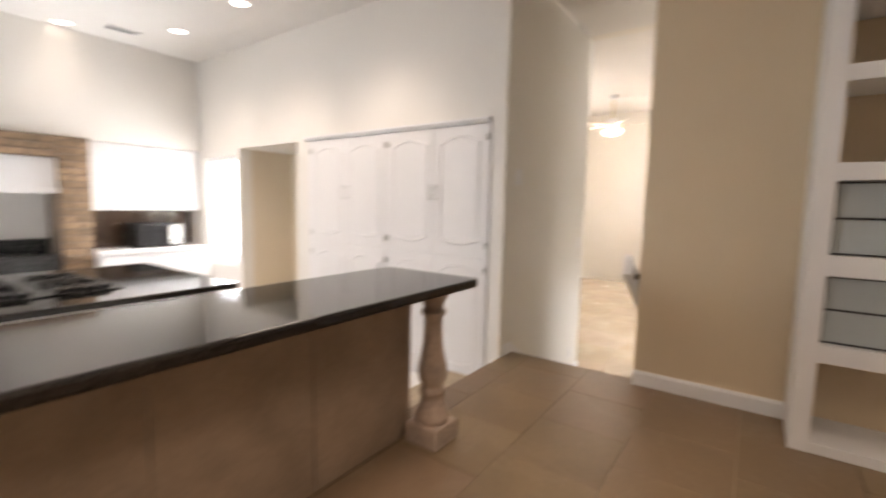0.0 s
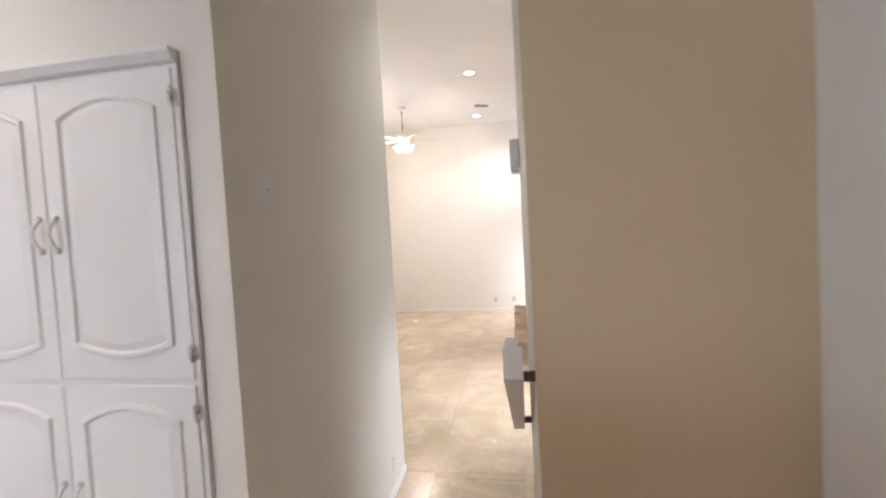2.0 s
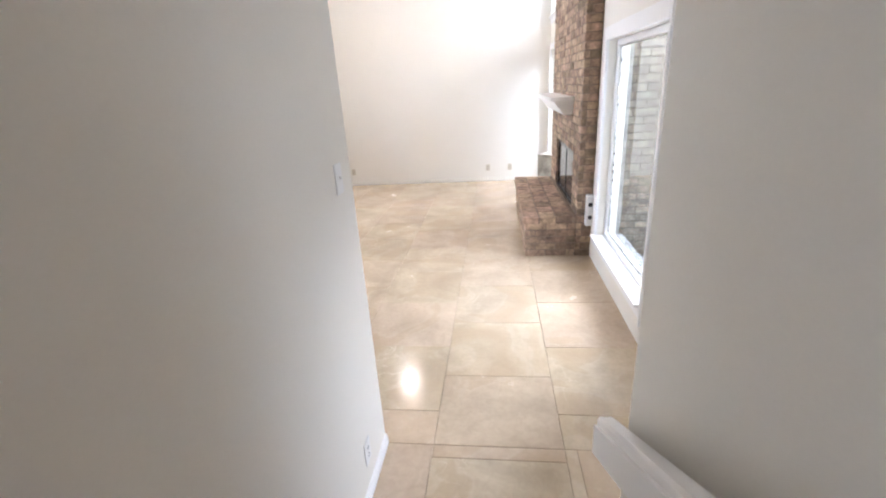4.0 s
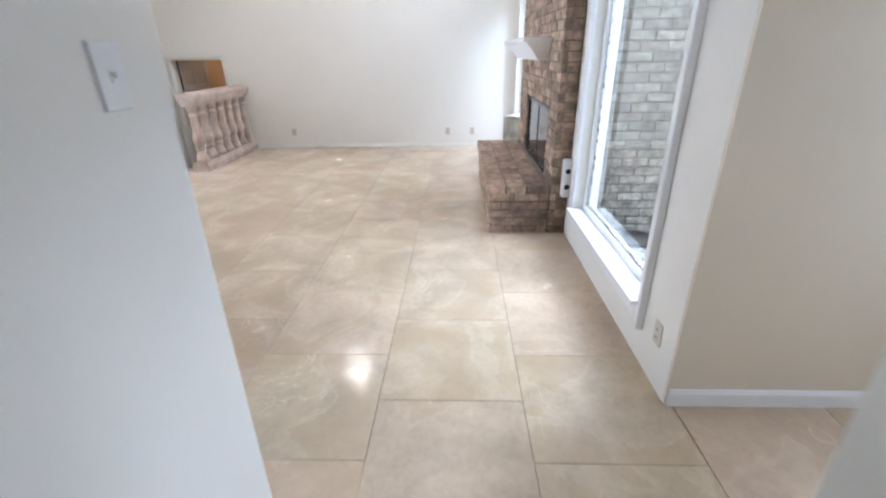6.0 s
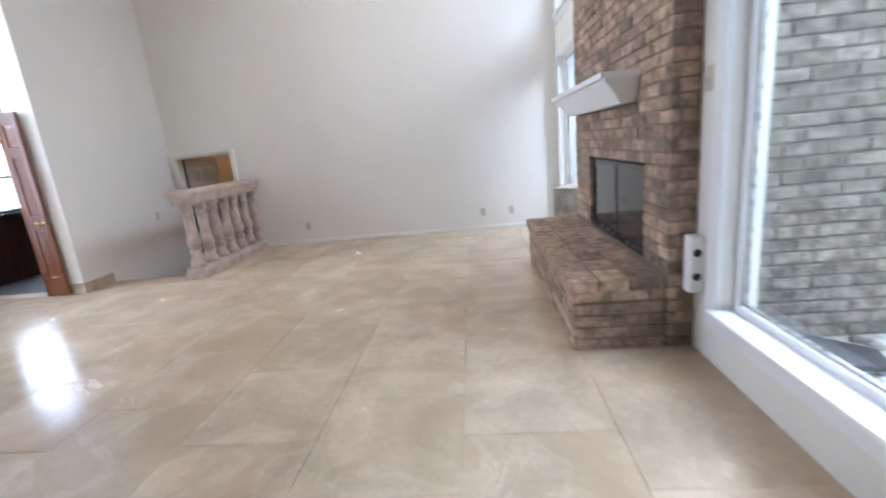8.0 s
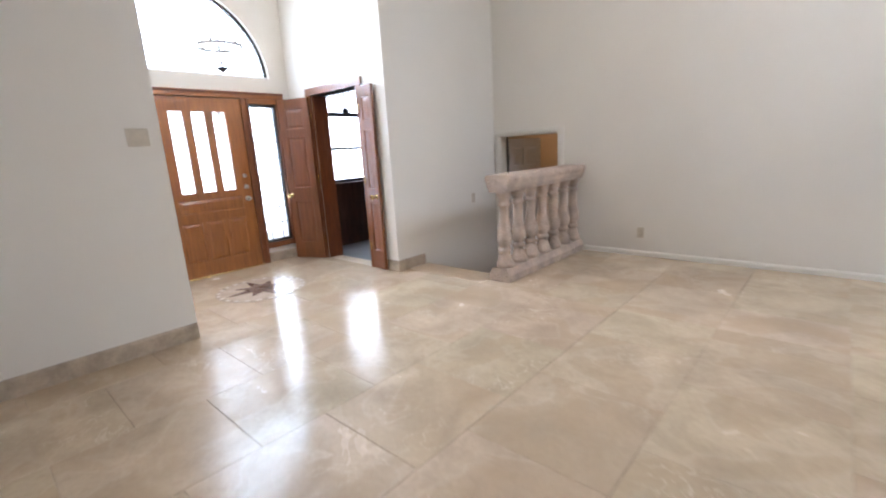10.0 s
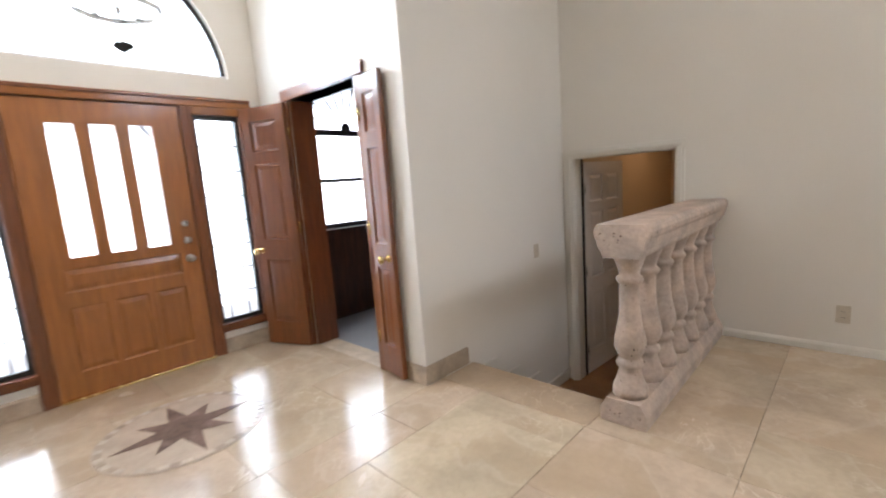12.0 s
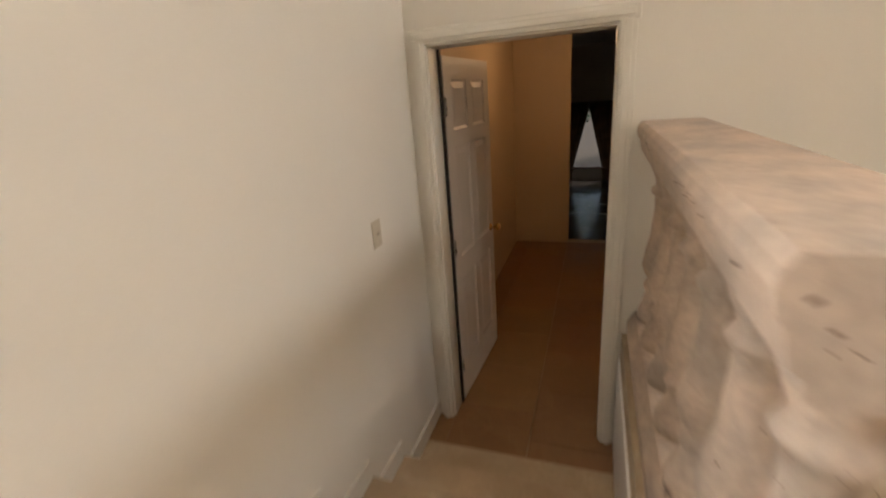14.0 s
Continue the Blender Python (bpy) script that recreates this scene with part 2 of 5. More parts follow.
BEIGEPANEL = mat("beige_stone_panel", (0.36, 0.265, 0.19), 0.5, var=0.12, scale=3, fine=40, bump=0.08, dist=0.7)
BRASS = mat("polished_brass", (0.72, 0.52, 0.22), 0.22, metal=1.0, var=0.06, scale=30, bump=0.0)
NICKEL = mat("satin_nickel", (0.60, 0.59, 0.57), 0.30, metal=1.0, var=0.06, scale=30, bump=0.0)
PLATE = mat("almond_plastic", (0.60, 0.53, 0.42), 0.4, var=0.04, scale=20, bump=0.0)
WPLATE = mat("white_plastic", (0.80, 0.79, 0.77), 0.35, var=0.03, scale=20, bump=0.0)
DARK = mat("black_recess", (0.012, 0.012, 0.012), 0.6, var=0.15, scale=20, bump=0.0)
STEEL = mat("black_enamel", (0.03, 0.03, 0.03), 0.25, var=0.2, scale=30, bump=0.0)
SOOT = mat("sooty_firebrick", (0.045, 0.035, 0.028), 0.9, var=0.3, scale=6, fine=40, bump=0.4)
FROST = mat("frosted_glass", (0.44, 0.485, 0.49), 0.42, var=0.02, scale=2, bump=0.0)
CLEAR = glass("window_glass", (0.92, 0.98, 1.0))
LEADED = glass("textured_leaded_glass", (0.95, 0.98, 1.0), 0.30)
PEBBLE = mat("river_pebbles", (0.42, 0.385, 0.33), 0.8, var=0.2, scale=20, fine=90, per_island=0.45, hue=0.02)
STONE = mat("limestone_blocks", (0.50, 0.46, 0.38), 0.9, var=0.2, scale=7, fine=50, bump=0.6, per_object=0.2, depth=0.01)
STUCCO = mat("white_garden_stucco", (0.80, 0.79, 0.76), 0.9, var=0.06, scale=2, fine=120, bump=0.4)
SOIL = mat("leafy_soil", (0.13, 0.10, 0.07), 0.95, var=0.3, scale=6, fine=60, bump=0.6, depth=0.02)
LEAF = mat("foliage", (0.13, 0.22, 0.11), 0.6, var=0.25, scale=5, per_island=0.45, hue=0.03, bump=0.0)
BARK = mat("bark", (0.11, 0.085, 0.06), 0.9, var=0.25, scale=12, fine=50, bump=0.6, stretch=(1, 1, 0.3))
BLUEFLOOR = mat("grey_slate_tile", (0.34, 0.36, 0.38), 0.2, var=0.04, scale=2, fine=30, bump=0.05)
CARPET = mat("brown_carpet", (0.16, 0.10, 0.06), 0.95, var=0.2, scale=9, fine=200, bump=0.6)
CURTAIN = mat("brown_curtain_cloth", (0.10, 0.065, 0.04), 0.9, var=0.2, scale=8, fine=120, bump=0.3)
MOSAIC = mat("mosaic_ring", (0.47, 0.38, 0.29), 0.19, var=0.06, scale=8, fine=50, bump=0.2, per_object=0.15)
STAR = mat("brown_marble_star", (0.23, 0.155, 0.12), 0.2, var=0.25, scale=7, fine=40, bump=0.0, dist=0.8)
BULB = glow("lit_glass_shade", (1.0, 0.86, 0.66), 9)
CAN = glow("lit_downlight", (1.0, 0.92, 0.80), 6)
FANWOOD = mat("whitewashed_fan_blade", (0.72, 0.66, 0.56), 0.45, var=0.1, scale=6, stretch=(6, 1, 1))

# ---- builders ----
WORLD = {}


def place(ob, parent, m=None):
    """Hang ob under parent, its own mesh given in world metres, or at the pose m of the parent."""
    ob.parent = parent
    if m is None:
        ob.matrix_parent_inverse = WORLD[parent].inverted()
        WORLD[ob] = Matrix()
    else:
        ob.matrix_basis = m
        WORLD[ob] = WORLD[parent] @ m
    return ob


def thing(name, m, label, category, group="", kind=""):
    ob = tagged(new(name), label, category, group, kind)
    ob.empty_display_size = 0.1
    ob.matrix_basis = m
    WORLD[ob] = m.copy()
    return ob


def mesh_of(bm, name, material, smooth=False):
    bmesh.ops.recalc_face_normals(bm, faces=bm.faces)
    me = bpy.data.meshes.new(name)
    bm.to_mesh(me)
    bm.free()
    me.materials.append(material)
    if smooth:
        for p in me.polygons:
            p.use_smooth = True
    return me


def part(name, bm, material, parent, label="", local=False, smooth=False):
    ob = new(name, mesh_of(bm, name, material, smooth))
    place(ob, parent, Matrix() if local else None)
    return tagged(ob, label)


def solid(name, bm, material, label, category, kind="", group="", smooth=False):
    ob = tagged(new(name, mesh_of(bm, name, material, smooth)), label, category, group, kind)
    WORLD[ob] = Matrix()
    return ob


def box(bm, x0, x1, y0, y1, z0, z1, bev=0.0, m=None):
    t = bmesh.new()
    bmesh.ops.create_cube(t, size=1, matrix=Matrix.LocRotScale(((x0 + x1) / 2, (y0 + y1) / 2, (z0 + z1) / 2), None, (abs(x1 - x0), abs(y1 - y0), abs(z1 - z0))))
    if bev:
        bmesh.ops.bevel(t, geom=t.edges[:], offset=bev, segments=2, affect="EDGES", profile=0.6)
    if m is not None:
        t.transform(m)
    join(bm, t)
    return bm


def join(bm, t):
    vs = {}
    for v in t.verts:
        vs[v] = bm.verts.new(v.co)
    for f in t.faces:
        g = bm.faces.new([vs[v] for v in f.verts])
        g.smooth = f.smooth
    t.free()


def one(*a, **k):
    return box(bmesh.new(), *a, **k)


def lathe(bm, profile, n=24, c=(0, 0, 0), m=None, square=False):
    t = bmesh.new()
    rings = []
    for r, z in profile:
        rings.append([t.verts.new((c[0] + r * math.cos(2 * math.pi * i / n), c[1] + r * math.sin(2 * math.pi * i / n), c[2] + z)) for i in range(n)])
    for a, b in zip(rings, rings[1:]):
        for i in range(n):
            t.faces.new((a[i], a[(i + 1) % n], b[(i + 1) % n], b[i])).smooth = True
    t.faces.new(rings[0][::-1])
    t.faces.new(rings[-1])
    if m is not None:
        t.transform(m)
    join(bm, t)
    return bm


def prism(bm, pts, a, b, axis="y", m=None):
    """Extrude an outline from a to b along an axis; the outline is (y, z), (x, z) or (x, y)."""
    t = bmesh.new()

    def at(p, s):
        return {"x": (s, p[0], p[1]), "y": (p[0], s, p[1]), "z": (p[0], p[1], s)}[axis]
    u = [t.verts.new(at(p, a)) for p in pts]
    v = [t.verts.new(at(p, b)) for p in pts]
    n = len(pts)
    for i in range(n):
        t.faces.new((u[i], u[(i + 1) % n], v[(i + 1) % n], v[i]))
    t.faces.new(u[::-1])
    t.faces.new(v)
    if m is not None:
        t.transform(m)
    join(bm, t)
    return bm


def wall(name, axis, p0, p1, a0, a1, z0, z1, openings=(), material=None, label="plain painted wall", kind="structure"):
    """A wall that runs along axis from a0 to a1, with thickness p0..p1 and openings (a0, a1, z0, z1) cut through."""
    us = sorted({a0, a1, *[v for o in openings for v in o[:2]]})
    zs = sorted({z0, z1, *[v for o in openings for v in o[2:]]})
    us, zs = [u for u in us if a0 <= u <= a1], [z for z in zs if z0 <= z <= z1]

    def full(i, k):
        if not (0 <= i < len(us) - 1 and 0 <= k < len(zs) - 1):
            return False
        u, z = (us[i] + us[i + 1]) / 2, (zs[k] + zs[k + 1]) / 2
        return not any(o[0] < u < o[1] and o[2] < z < o[3] for o in openings)
    bm = bmesh.new()

    def v(u, p, z):
        return (u, p, z) if axis == "x" else (p, u, z)

    def quad(*c):
        bm.faces.new([bm.verts.new(x) for x in c])
    for i in range(len(us) - 1):
        for k in range(len(zs) - 1):
            if not full(i, k):
                continue
            u0, u1, w0, w1 = us[i], us[i + 1], zs[k], zs[k + 1]
            for p in (p0, p1):
                quad(v(u0, p, w0), v(u1, p, w0), v(u1, p, w1), v(u0, p, w1))
            if not full(i - 1, k):
                quad(v(u0, p0, w0), v(u0, p1, w0), v(u0, p1, w1), v(u0, p0, w1))
            if not full(i + 1, k):
                quad(v(u1, p0, w0), v(u1, p1, w0), v(u1, p1, w1), v(u1, p0, w1))
            if not full(i, k - 1):
                quad(v(u0, p0, w0), v(u1, p0, w0), v(u1, p1, w0), v(u0, p1, w0))
            if not full(i, k + 1):
                quad(v(u0, p0, w1), v(u1, p0, w1), v(u1, p1, w1), v(u0, p1, w1))
    bmesh.ops.remove_doubles(bm, verts=bm.verts, dist=1e-4)
    return solid(name, bm, material or WALL, label, "wall", kind)


# ---- large structure ----
TOP, KTOP = 4.15, 3.62
KF, LOW, KIT = 0.647, -0.68, 0.32
# living room
wall("wall_east", "y", 0.46, 0.64, 6.06, 12.15, -0.1, TOP, [(6.44, 7.85, 0.30, 2.02), (10.50, 11.82, 0.30, 2.20), (10.50, 11.82, 2.66, 3.85)], WALL, "white living room wall with tall windows")
wall("wall_north", "x", 12.0, 12.15, -5.34, 0.46, LOW, TOP, [(-5.075, -4.225, LOW, 1.415)], WALL, "cream back wall of the living room")
wall("wall_stairwell", "y", -5.34, -5.17, 10.30, 12.0, LOW, TOP, (), WALL, "cream wall beside the steps with a scuffed lower part")
wall("wall_foyer_north", "x", 10.12, 10.30, -7.0, -5.17, 0, TOP, [(-6.50, -5.62, 0, 2.0)], WALL, "cream foyer wall with a double doorway")
wall("wall_foyer_west", "y", -7.18, -7.0, 7.75, 13.5, 0, TOP, [(8.04, 9.92, 0, 2.0), (8.08, 9.88, 2.24, 3.14), (10.55, 11.5, 0.9, 2.33)], WALL, "cream front wall with the entry door and an arched window")
wall("wall_foyer_south", "x", 7.72, 7.90, -7.0, -5.32, 0, TOP, (), WALL, "cream foyer side wall")
wall("wall_west", "y", -5.32, -5.15, 5.32, 8.04, 0, TOP, (), WALL, "cream wall beside the foyer opening")
wall("wall_south", "x", 5.32, 5.47, -5.15, -1.24, 0, TOP, (), WALL, "cream living room wall")
wall("wall_hall_left", "y", -1.24, -1.09, 3.66, 5.47, 0, TOP, (), WALL, "cream wall beside the hall steps")
wall("wall_hall_corner", "y", -1.10, -1.066, 3.497, 3.664, KF, KTOP, (), WALL, "cream end of the wall at the top of the steps")
wall("wall_hall_header", "x", 5.32, 5.47, -1.09, 0.5, KTOP, TOP, (), WALL, "cream header over the hall")
wall("wall_hall_right", "y", -0.11, 0.05, 3.66, 4.80, 0, KTOP, (), WALL, "cream hall wall with a handrail")
wall("wall_pier", "x", 3.62, 3.66, -0.11, 0.70, 0.3, KTOP, (), TAUPEWALL, "light tan painted wall between hall and shelves")
wall("wall_behind_shelves", "x", 3.66, 3.80, 0.05, 2.6, 0.3, KTOP, (), TAUPEWALL, "light tan painted wall between hall and shelves")
wall("wall_passage_south", "x", 4.66, 4.80, 0.05, 2.0, 0, KTOP, (), WALL, "cream passage wall")
# End wall is out of view; its opening is added for the passage lamp.
wall("wall_passage_east", "y", 2.0, 2.15, 4.66, 6.2, 0, KTOP, [(4.95, 5.9, 0.9, 2.1)], WALL, "cream passage end wall")
wall("wall_passage_north", "x", 6.06, 6.2, 0.64, 2.0, 0, TOP, (), WALL, "cream passage wall")
# Thin facing added so the passage wall looks warmly lit.
wall("wall_passage_face", "x", 6.045, 6.06, 0.462, 2.0, 0, KTOP, (), WARMLITWALL, "passage wall facing tinted cream for warm light")
# kitchen and dining
wall("wall_kitchen_north", "x", 3.5, 3.66, -6.05, -1.07, 0.1, KTOP, [(-5.58, -4.78, 1.0, 2.38), (-4.70, -3.58, KIT, 2.46), (-3.36, -1.19, KIT, 2.46)], GLOSSWALL, "glossy white kitchen wall over the pantry")
wall("wall_kitchen_west", "y", -6.2, -6.05, -2.2, 3.66, 0.1, KTOP, (), GLOSSWALL, "white kitchen wall")
wall("wall_dining_east", "y", 2.6, 2.75, -2.2, 3.8, 0.1, KTOP, (), WALL, "cream dining wall")
wall("wall_dining_south", "x", -2.35, -2.2, -6.2, 2.75, 0.1, KTOP, [(-4.6, -2.4, 1.2, 2.5)], WALL, "cream dining wall")
solid("kitchen_soffit", one(-6.05, -5.65, -2.2, 3.5, 2.47, KTOP), GLOSSWALL, "white boxed soffit over the kitchen cabinets", "soffit", "structure")
# Alcove walls take the cream tinted for warm kitchen light.
wall("wall_alcove", "x", 4.25, 4.35, -4.85, -1.26, 0.1, 2.7, (), WARMLITWALL, "cream back of the fridge alcove")
wall("wall_alcove_side", "y", -4.80, -4.70, 3.66, 4.25, 0.1, 2.7, (), WARMLITWALL, "cream side of the fridge alcove")
wall("wall_alcove_side", "y", -3.58, -3.36, 3.66, 4.25, 0.1, 2.7, (), WARMLITWALL, "cream side of the fridge alcove")
solid("ceiling_alcove", one(-4.8, -1.26, 3.66, 4.25, 2.46, 2.56), CEIL, "white alcove ceiling", "ceiling", "structure")
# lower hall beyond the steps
wall("wall_lower_left", "y", -5.40, -5.25, 12.15, 15.4, LOW, 2.0, (), WARMGLOWWALL, "lower hall wall tinted tan for its warm glow")
wall("wall_lower_right", "y", -4.0, -3.85, 12.15, 15.4, LOW, 2.0, (), WARMGLOWWALL, "lower hall wall tinted tan for its warm glow")
wall("wall_lower_end", "x", 15.4, 15.52, -6.9, -1.5, LOW, 2.0, [(-4.60, -3.86, LOW, 1.77)], WARMGLOWWALL, "lower hall end wall tinted tan for its warm glow")
wall("wall_bedroom_far", "x", 19.4, 19.55, -6.9, -1.5, LOW, 2.0, [(-5.2, -3.9, -0.44, 0.80)], GREYWALL, "grey bedroom wall with a window")
wall("wall_bedroom_west", "y", -7.0, -6.9, 15.4, 19.5, LOW, 2.0, (), GREYWALL, "grey bedroom wall")
wall("wall_bedroom_east", "y", -1.6, -1.5, 15.4, 19.5, LOW, 2.0, (), GREYWALL, "grey bedroom wall")
# office behind the double doors
wall("wall_office_north", "x", 13.4, 13.55, -7.0, -5.34, 0, 2.8, (), DARKWOOD, "dark panelled office wall")
wall("wall_office_east", "y", -5.50, -5.345, 10.30, 13.4, 0, 2.8, (), DARKWOOD, "dark panelled office wall")
wall("wall_office_west", "y", -6.995, -6.96, 10.305, 13.4, 0, 2.8, [(10.55, 11.5, 0.9, 2.33)], DARKWOOD, "dark panelled office wall under the window")
for nm, a in (("ceiling_living", (-7.2, 0.7, 5.32, 12.15, TOP, TOP + 0.15)), ("ceiling_kitchen", (-6.2, 2.75, -2.35, 3.66, KTOP, KTOP + 0.1)),
              ("ceiling_hall", (-1.07, 2.15, 3.66, 5.32, KTOP, KTOP + 0.1)), ("ceiling_passage", (0.5, 2.15, 5.32, 6.2, KTOP, KTOP + 0.1)),
              ("ceiling_lower_hall", (-7.0, -1.5, 12.15, 19.5, 1.9, 2.0)), ("ceiling_office", (-7.0, -5.34, 10.30, 13.5, 2.7, 2.8))):
    solid(nm, one(*a), CEIL, "white painted ceiling", "ceiling", "structure")
bm = bmesh.new()
for r in ((-7.18, -5.15, 7.8, 10.3), (-5.15, -4.15, 5.5, 10.55), (-4.15, 0.5, 5.5, 12.0), (-1.07, 2.0, 4.40, 5.5), (0.5, 2.0, 5.5, 6.06)):
    box(bm, r[0], r[1], r[2], r[3], -0.14, -0.006)
floor = solid("floor", bm, GROUT, "polished beige travertine tile floor with thin joints", "floor", "structure")
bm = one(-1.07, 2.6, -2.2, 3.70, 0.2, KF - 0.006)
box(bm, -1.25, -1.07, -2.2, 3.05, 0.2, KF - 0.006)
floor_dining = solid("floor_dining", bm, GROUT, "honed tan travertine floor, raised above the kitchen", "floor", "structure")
solid("floor_kitchen", one(-6.05, -1.25, -2.2, 4.25, KIT - 0.1, KIT), TRIM, "pale glossy kitchen floor", "floor", "structure")
solid("floor_bedroom", one(-6.9, -1.5, 15.53, 19.4, LOW - 0.004, LOW + 0.001), mat("dark_polished_floor", (0.05, 0.045, 0.042), 0.2, var=0.2, scale=3, fine=30, bump=0.03), "dark polished bedroom floor", "floor", "structure")
floor_low = solid("floor_lower_hall", one(-6.9, -1.5, 11.45, 19.5, LOW - 0.12, LOW - 0.006), GROUT, "brown tile floor of the lower hall", "floor", "structure")
solid("floor_office", one(-7.0, -5.34, 10.3, 13.4, -0.1, 0.0), BLUEFLOOR, "grey office floor", "floor", "structure")

# ---- steps, skirtings and trim ----
steps_hall = thing("steps_hall", pose(-0.59, 4.1, 0), "four tan travertine steps between the hall walls", "steps", "", "structure")
for i in range(4):
    part("step", one(-1.07, -0.11, 3.70 + 0.28 * i - (0.03 if i else 0), 3.98 + 0.28 * i, 0 if i < 4 else 0, KF - 0.162 * (i + 1) + (0.0 if i < 3 else 0.003), 0.006), STEPSTONE, steps_hall)
steps_low = thing("steps_down", pose(-4.66, 11.0, LOW), "four tan travertine steps going down to a door", "steps", "", "structure")
for i in range(4):
    part("step", one(-5.17, -4.15, 10.53 + 0.30 * i, 10.87 + 0.30 * i, LOW - 0.02, -0.17 * (i + 1) + (0.002 if i == 3 else 0), 0.008), STEPSTONE, steps_low)
bm = one(-5.15, -4.15, 10.25, 10.565, -0.05, 0.002, 0.006)
part("nosing", bm, STEPSTONE, steps_low)
solid("stair_curb", one(-4.16, -4.02, 10.565, 12.0, LOW, -0.14), TRIM, "white painted side of the floor beside the steps", "curb", "structure")
solid("stair_front", one(-5.17, -4.15, 10.40, 10.54, LOW, -0.14), TRIM, "white riser board below the landing", "riser", "structure")


def skirting(name, axis, face, out, a0, a1, z0, h, material, label):
    """A board on a wall face; out is +1 or -1, the side of the wall the board is on."""
    bm = bmesh.new()
    t = 0.014 * out
    pts = [(face, z0), (face + t, z0), (face + t, z0 + h - 0.018), (face + t * 0.45, z0 + h), (face, z0 + h)]
    prism(bm, pts, a0, a1, "y" if axis == "y" else "x")
    return solid(name, bm, material, label, "skirting", "structure")


W_LABEL, T_LABEL = "low white painted baseboard", "beige travertine skirting tiles"
skirting("baseboard", "x", 12.0, -1, -4.02, 0.46, 0, 0.055, CREAMTRIM, W_LABEL)
skirting("baseboard", "x", 6.045, -1, 0.47, 2.0, 0, 0.085, TRIM, W_LABEL)
skirting("baseboard", "y", -1.09, 1, 4.66, 5.47, 0, 0.06, TRIM, W_LABEL)
skirting("baseboard", "x", 3.62, -1, -0.11, 0.70, KF, 0.10, TRIM, W_LABEL)
skirting("baseboard", "y", -1.07, 1, 3.52, 3.66, KF, 0.09, TRIM, W_LABEL)
skirting("trim", "y", -5.17, 1, 10.12, 10.53, 0, 0.12, SKIRT, T_LABEL)
skirting("trim", "x", 10.12, -1, -5.60, -5.156, 0, 0.12, SKIRT, T_LABEL)
skirting("trim", "y", -5.15, 1, 5.56, 8.04, 0, 0.12, SKIRT, T_LABEL)
skirting("trim", "y", -7.0, 1, 9.56, 10.11, 0, 0.12, SKIRT, T_LABEL)
skirting("trim", "y", -7.0, 1, 7.92, 8.40, 0, 0.12, SKIRT, T_LABEL)
bm = bmesh.new()
for i in range(4):
    box(bm, -5.17, -5.156, 10.55 + 0.30 * i, 10.86 + 0.30 * i - 0.003 + (0.25 if i == 3 else 0), -0.17 * (i + 1), -0.17 * (i + 1) + 0.10, 0.003)
solid("trim", bm, CREAMTRIM, "stepped cream painted skirting beside the steps", "skirting", "structure")
# sloping skirt beside the hall steps
bm = bmesh.new()
prism(bm, [(3.66, KF + 0.09), (3.66, 0.35), (4.56, 0.0), (4.66, 0.0), (4.66, 0.06)], -1.07, -1.056, "x")
solid("trim", bm, TRIM, "sloping white skirt board beside the hall steps", "skirting", "structure")


# ---- windows ----
def window(name, y0, y1, z0, z1, label, sill=True, casing=0.10, near=None):
    """A window in the east wall: casing on the room side, frame and pane in the opening, a sill."""
    w = thing(name, pose(0.5, (y0 + y1) / 2, z0), label, "window", "", "structure")
    c = casing
    n = near or c
    for a in ((y0 - n, y0 + 0.005, z0 - c, z1 + c), (y1 - 0.005, y1 + c, z0 - c, z1 + c), (y0 + 0.005, y1 - 0.005, z1 - 0.005, z1 + c), (y0 + 0.005, y1 - 0.005, z0 - c, z0 + 0.0)):
        bm = one(0.437, 0.463, a[0], a[1], a[2], a[3], 0.006)
        part("casing", bm, TRIM, w)
    part("bead", one(0.424, 0.462, y0 - n - 0.018, y0 - n + 0.004, z0 - c - 0.03, z1 + c, 0.006), TRIM, w)
    for a in ((y0, y0 + 0.05, z0, z1), (y1 - 0.05, y1, z0, z1), (y0 + 0.05, y1 - 0.05, z1 - 0.05, z1), (y0 + 0.05, y1 - 0.05, z0, z0 + 0.05)):
        part("frame", one(0.525, 0.585, a[0], a[1], a[2], a[3], 0.006), TRIM, w)
    for a in ((y0 + 0.05, y0 + 0.062, z0 + 0.05, z1 - 0.05), (y1 - 0.062, y1 - 0.05, z0 + 0.05, z1 - 0.05), (y0 + 0.062, y1 - 0.062, z0 + 0.05, z0 + 0.062), (y0 + 0.062, y1 - 0.062, z1 - 0.062, z1 - 0.05)):
        part("gasket", one(0.545, 0.565, a[0], a[1], a[2], a[3]), NICKEL, w, "grey aluminium glazing bead")
    p = part("pane", one(0.552, 0.558, y0 + 0.062, y1 - 0.062, z0 + 0.062, z1 - 0.062), CLEAR, w, "clear glass")
    p.visible_shadow = False
    if sill:
        part("sill", one(0.40, 0.53, y0 - 0.02, y1 + 0.02, z0 - 0.012, z0 + 0.014, 0.006), TRIM, w)
    return w


window("window_1", 6.44, 7.85, 0.30, 2.02, "tall white picture window looking onto a pebble garden", near=0.05)
window("window_2", 10.50, 11.82, 0.30, 2.20, "white living room window beside the fireplace", casing=0.08)
window("window_3", 10.50, 11.82, 2.66, 3.85, "high white living room window", casing=0.08)

# ---- fireplace ----
BL, BH, BJ = 0.200, 0.062, 0.011
rng = random.Random(5)
BRICKS = {}


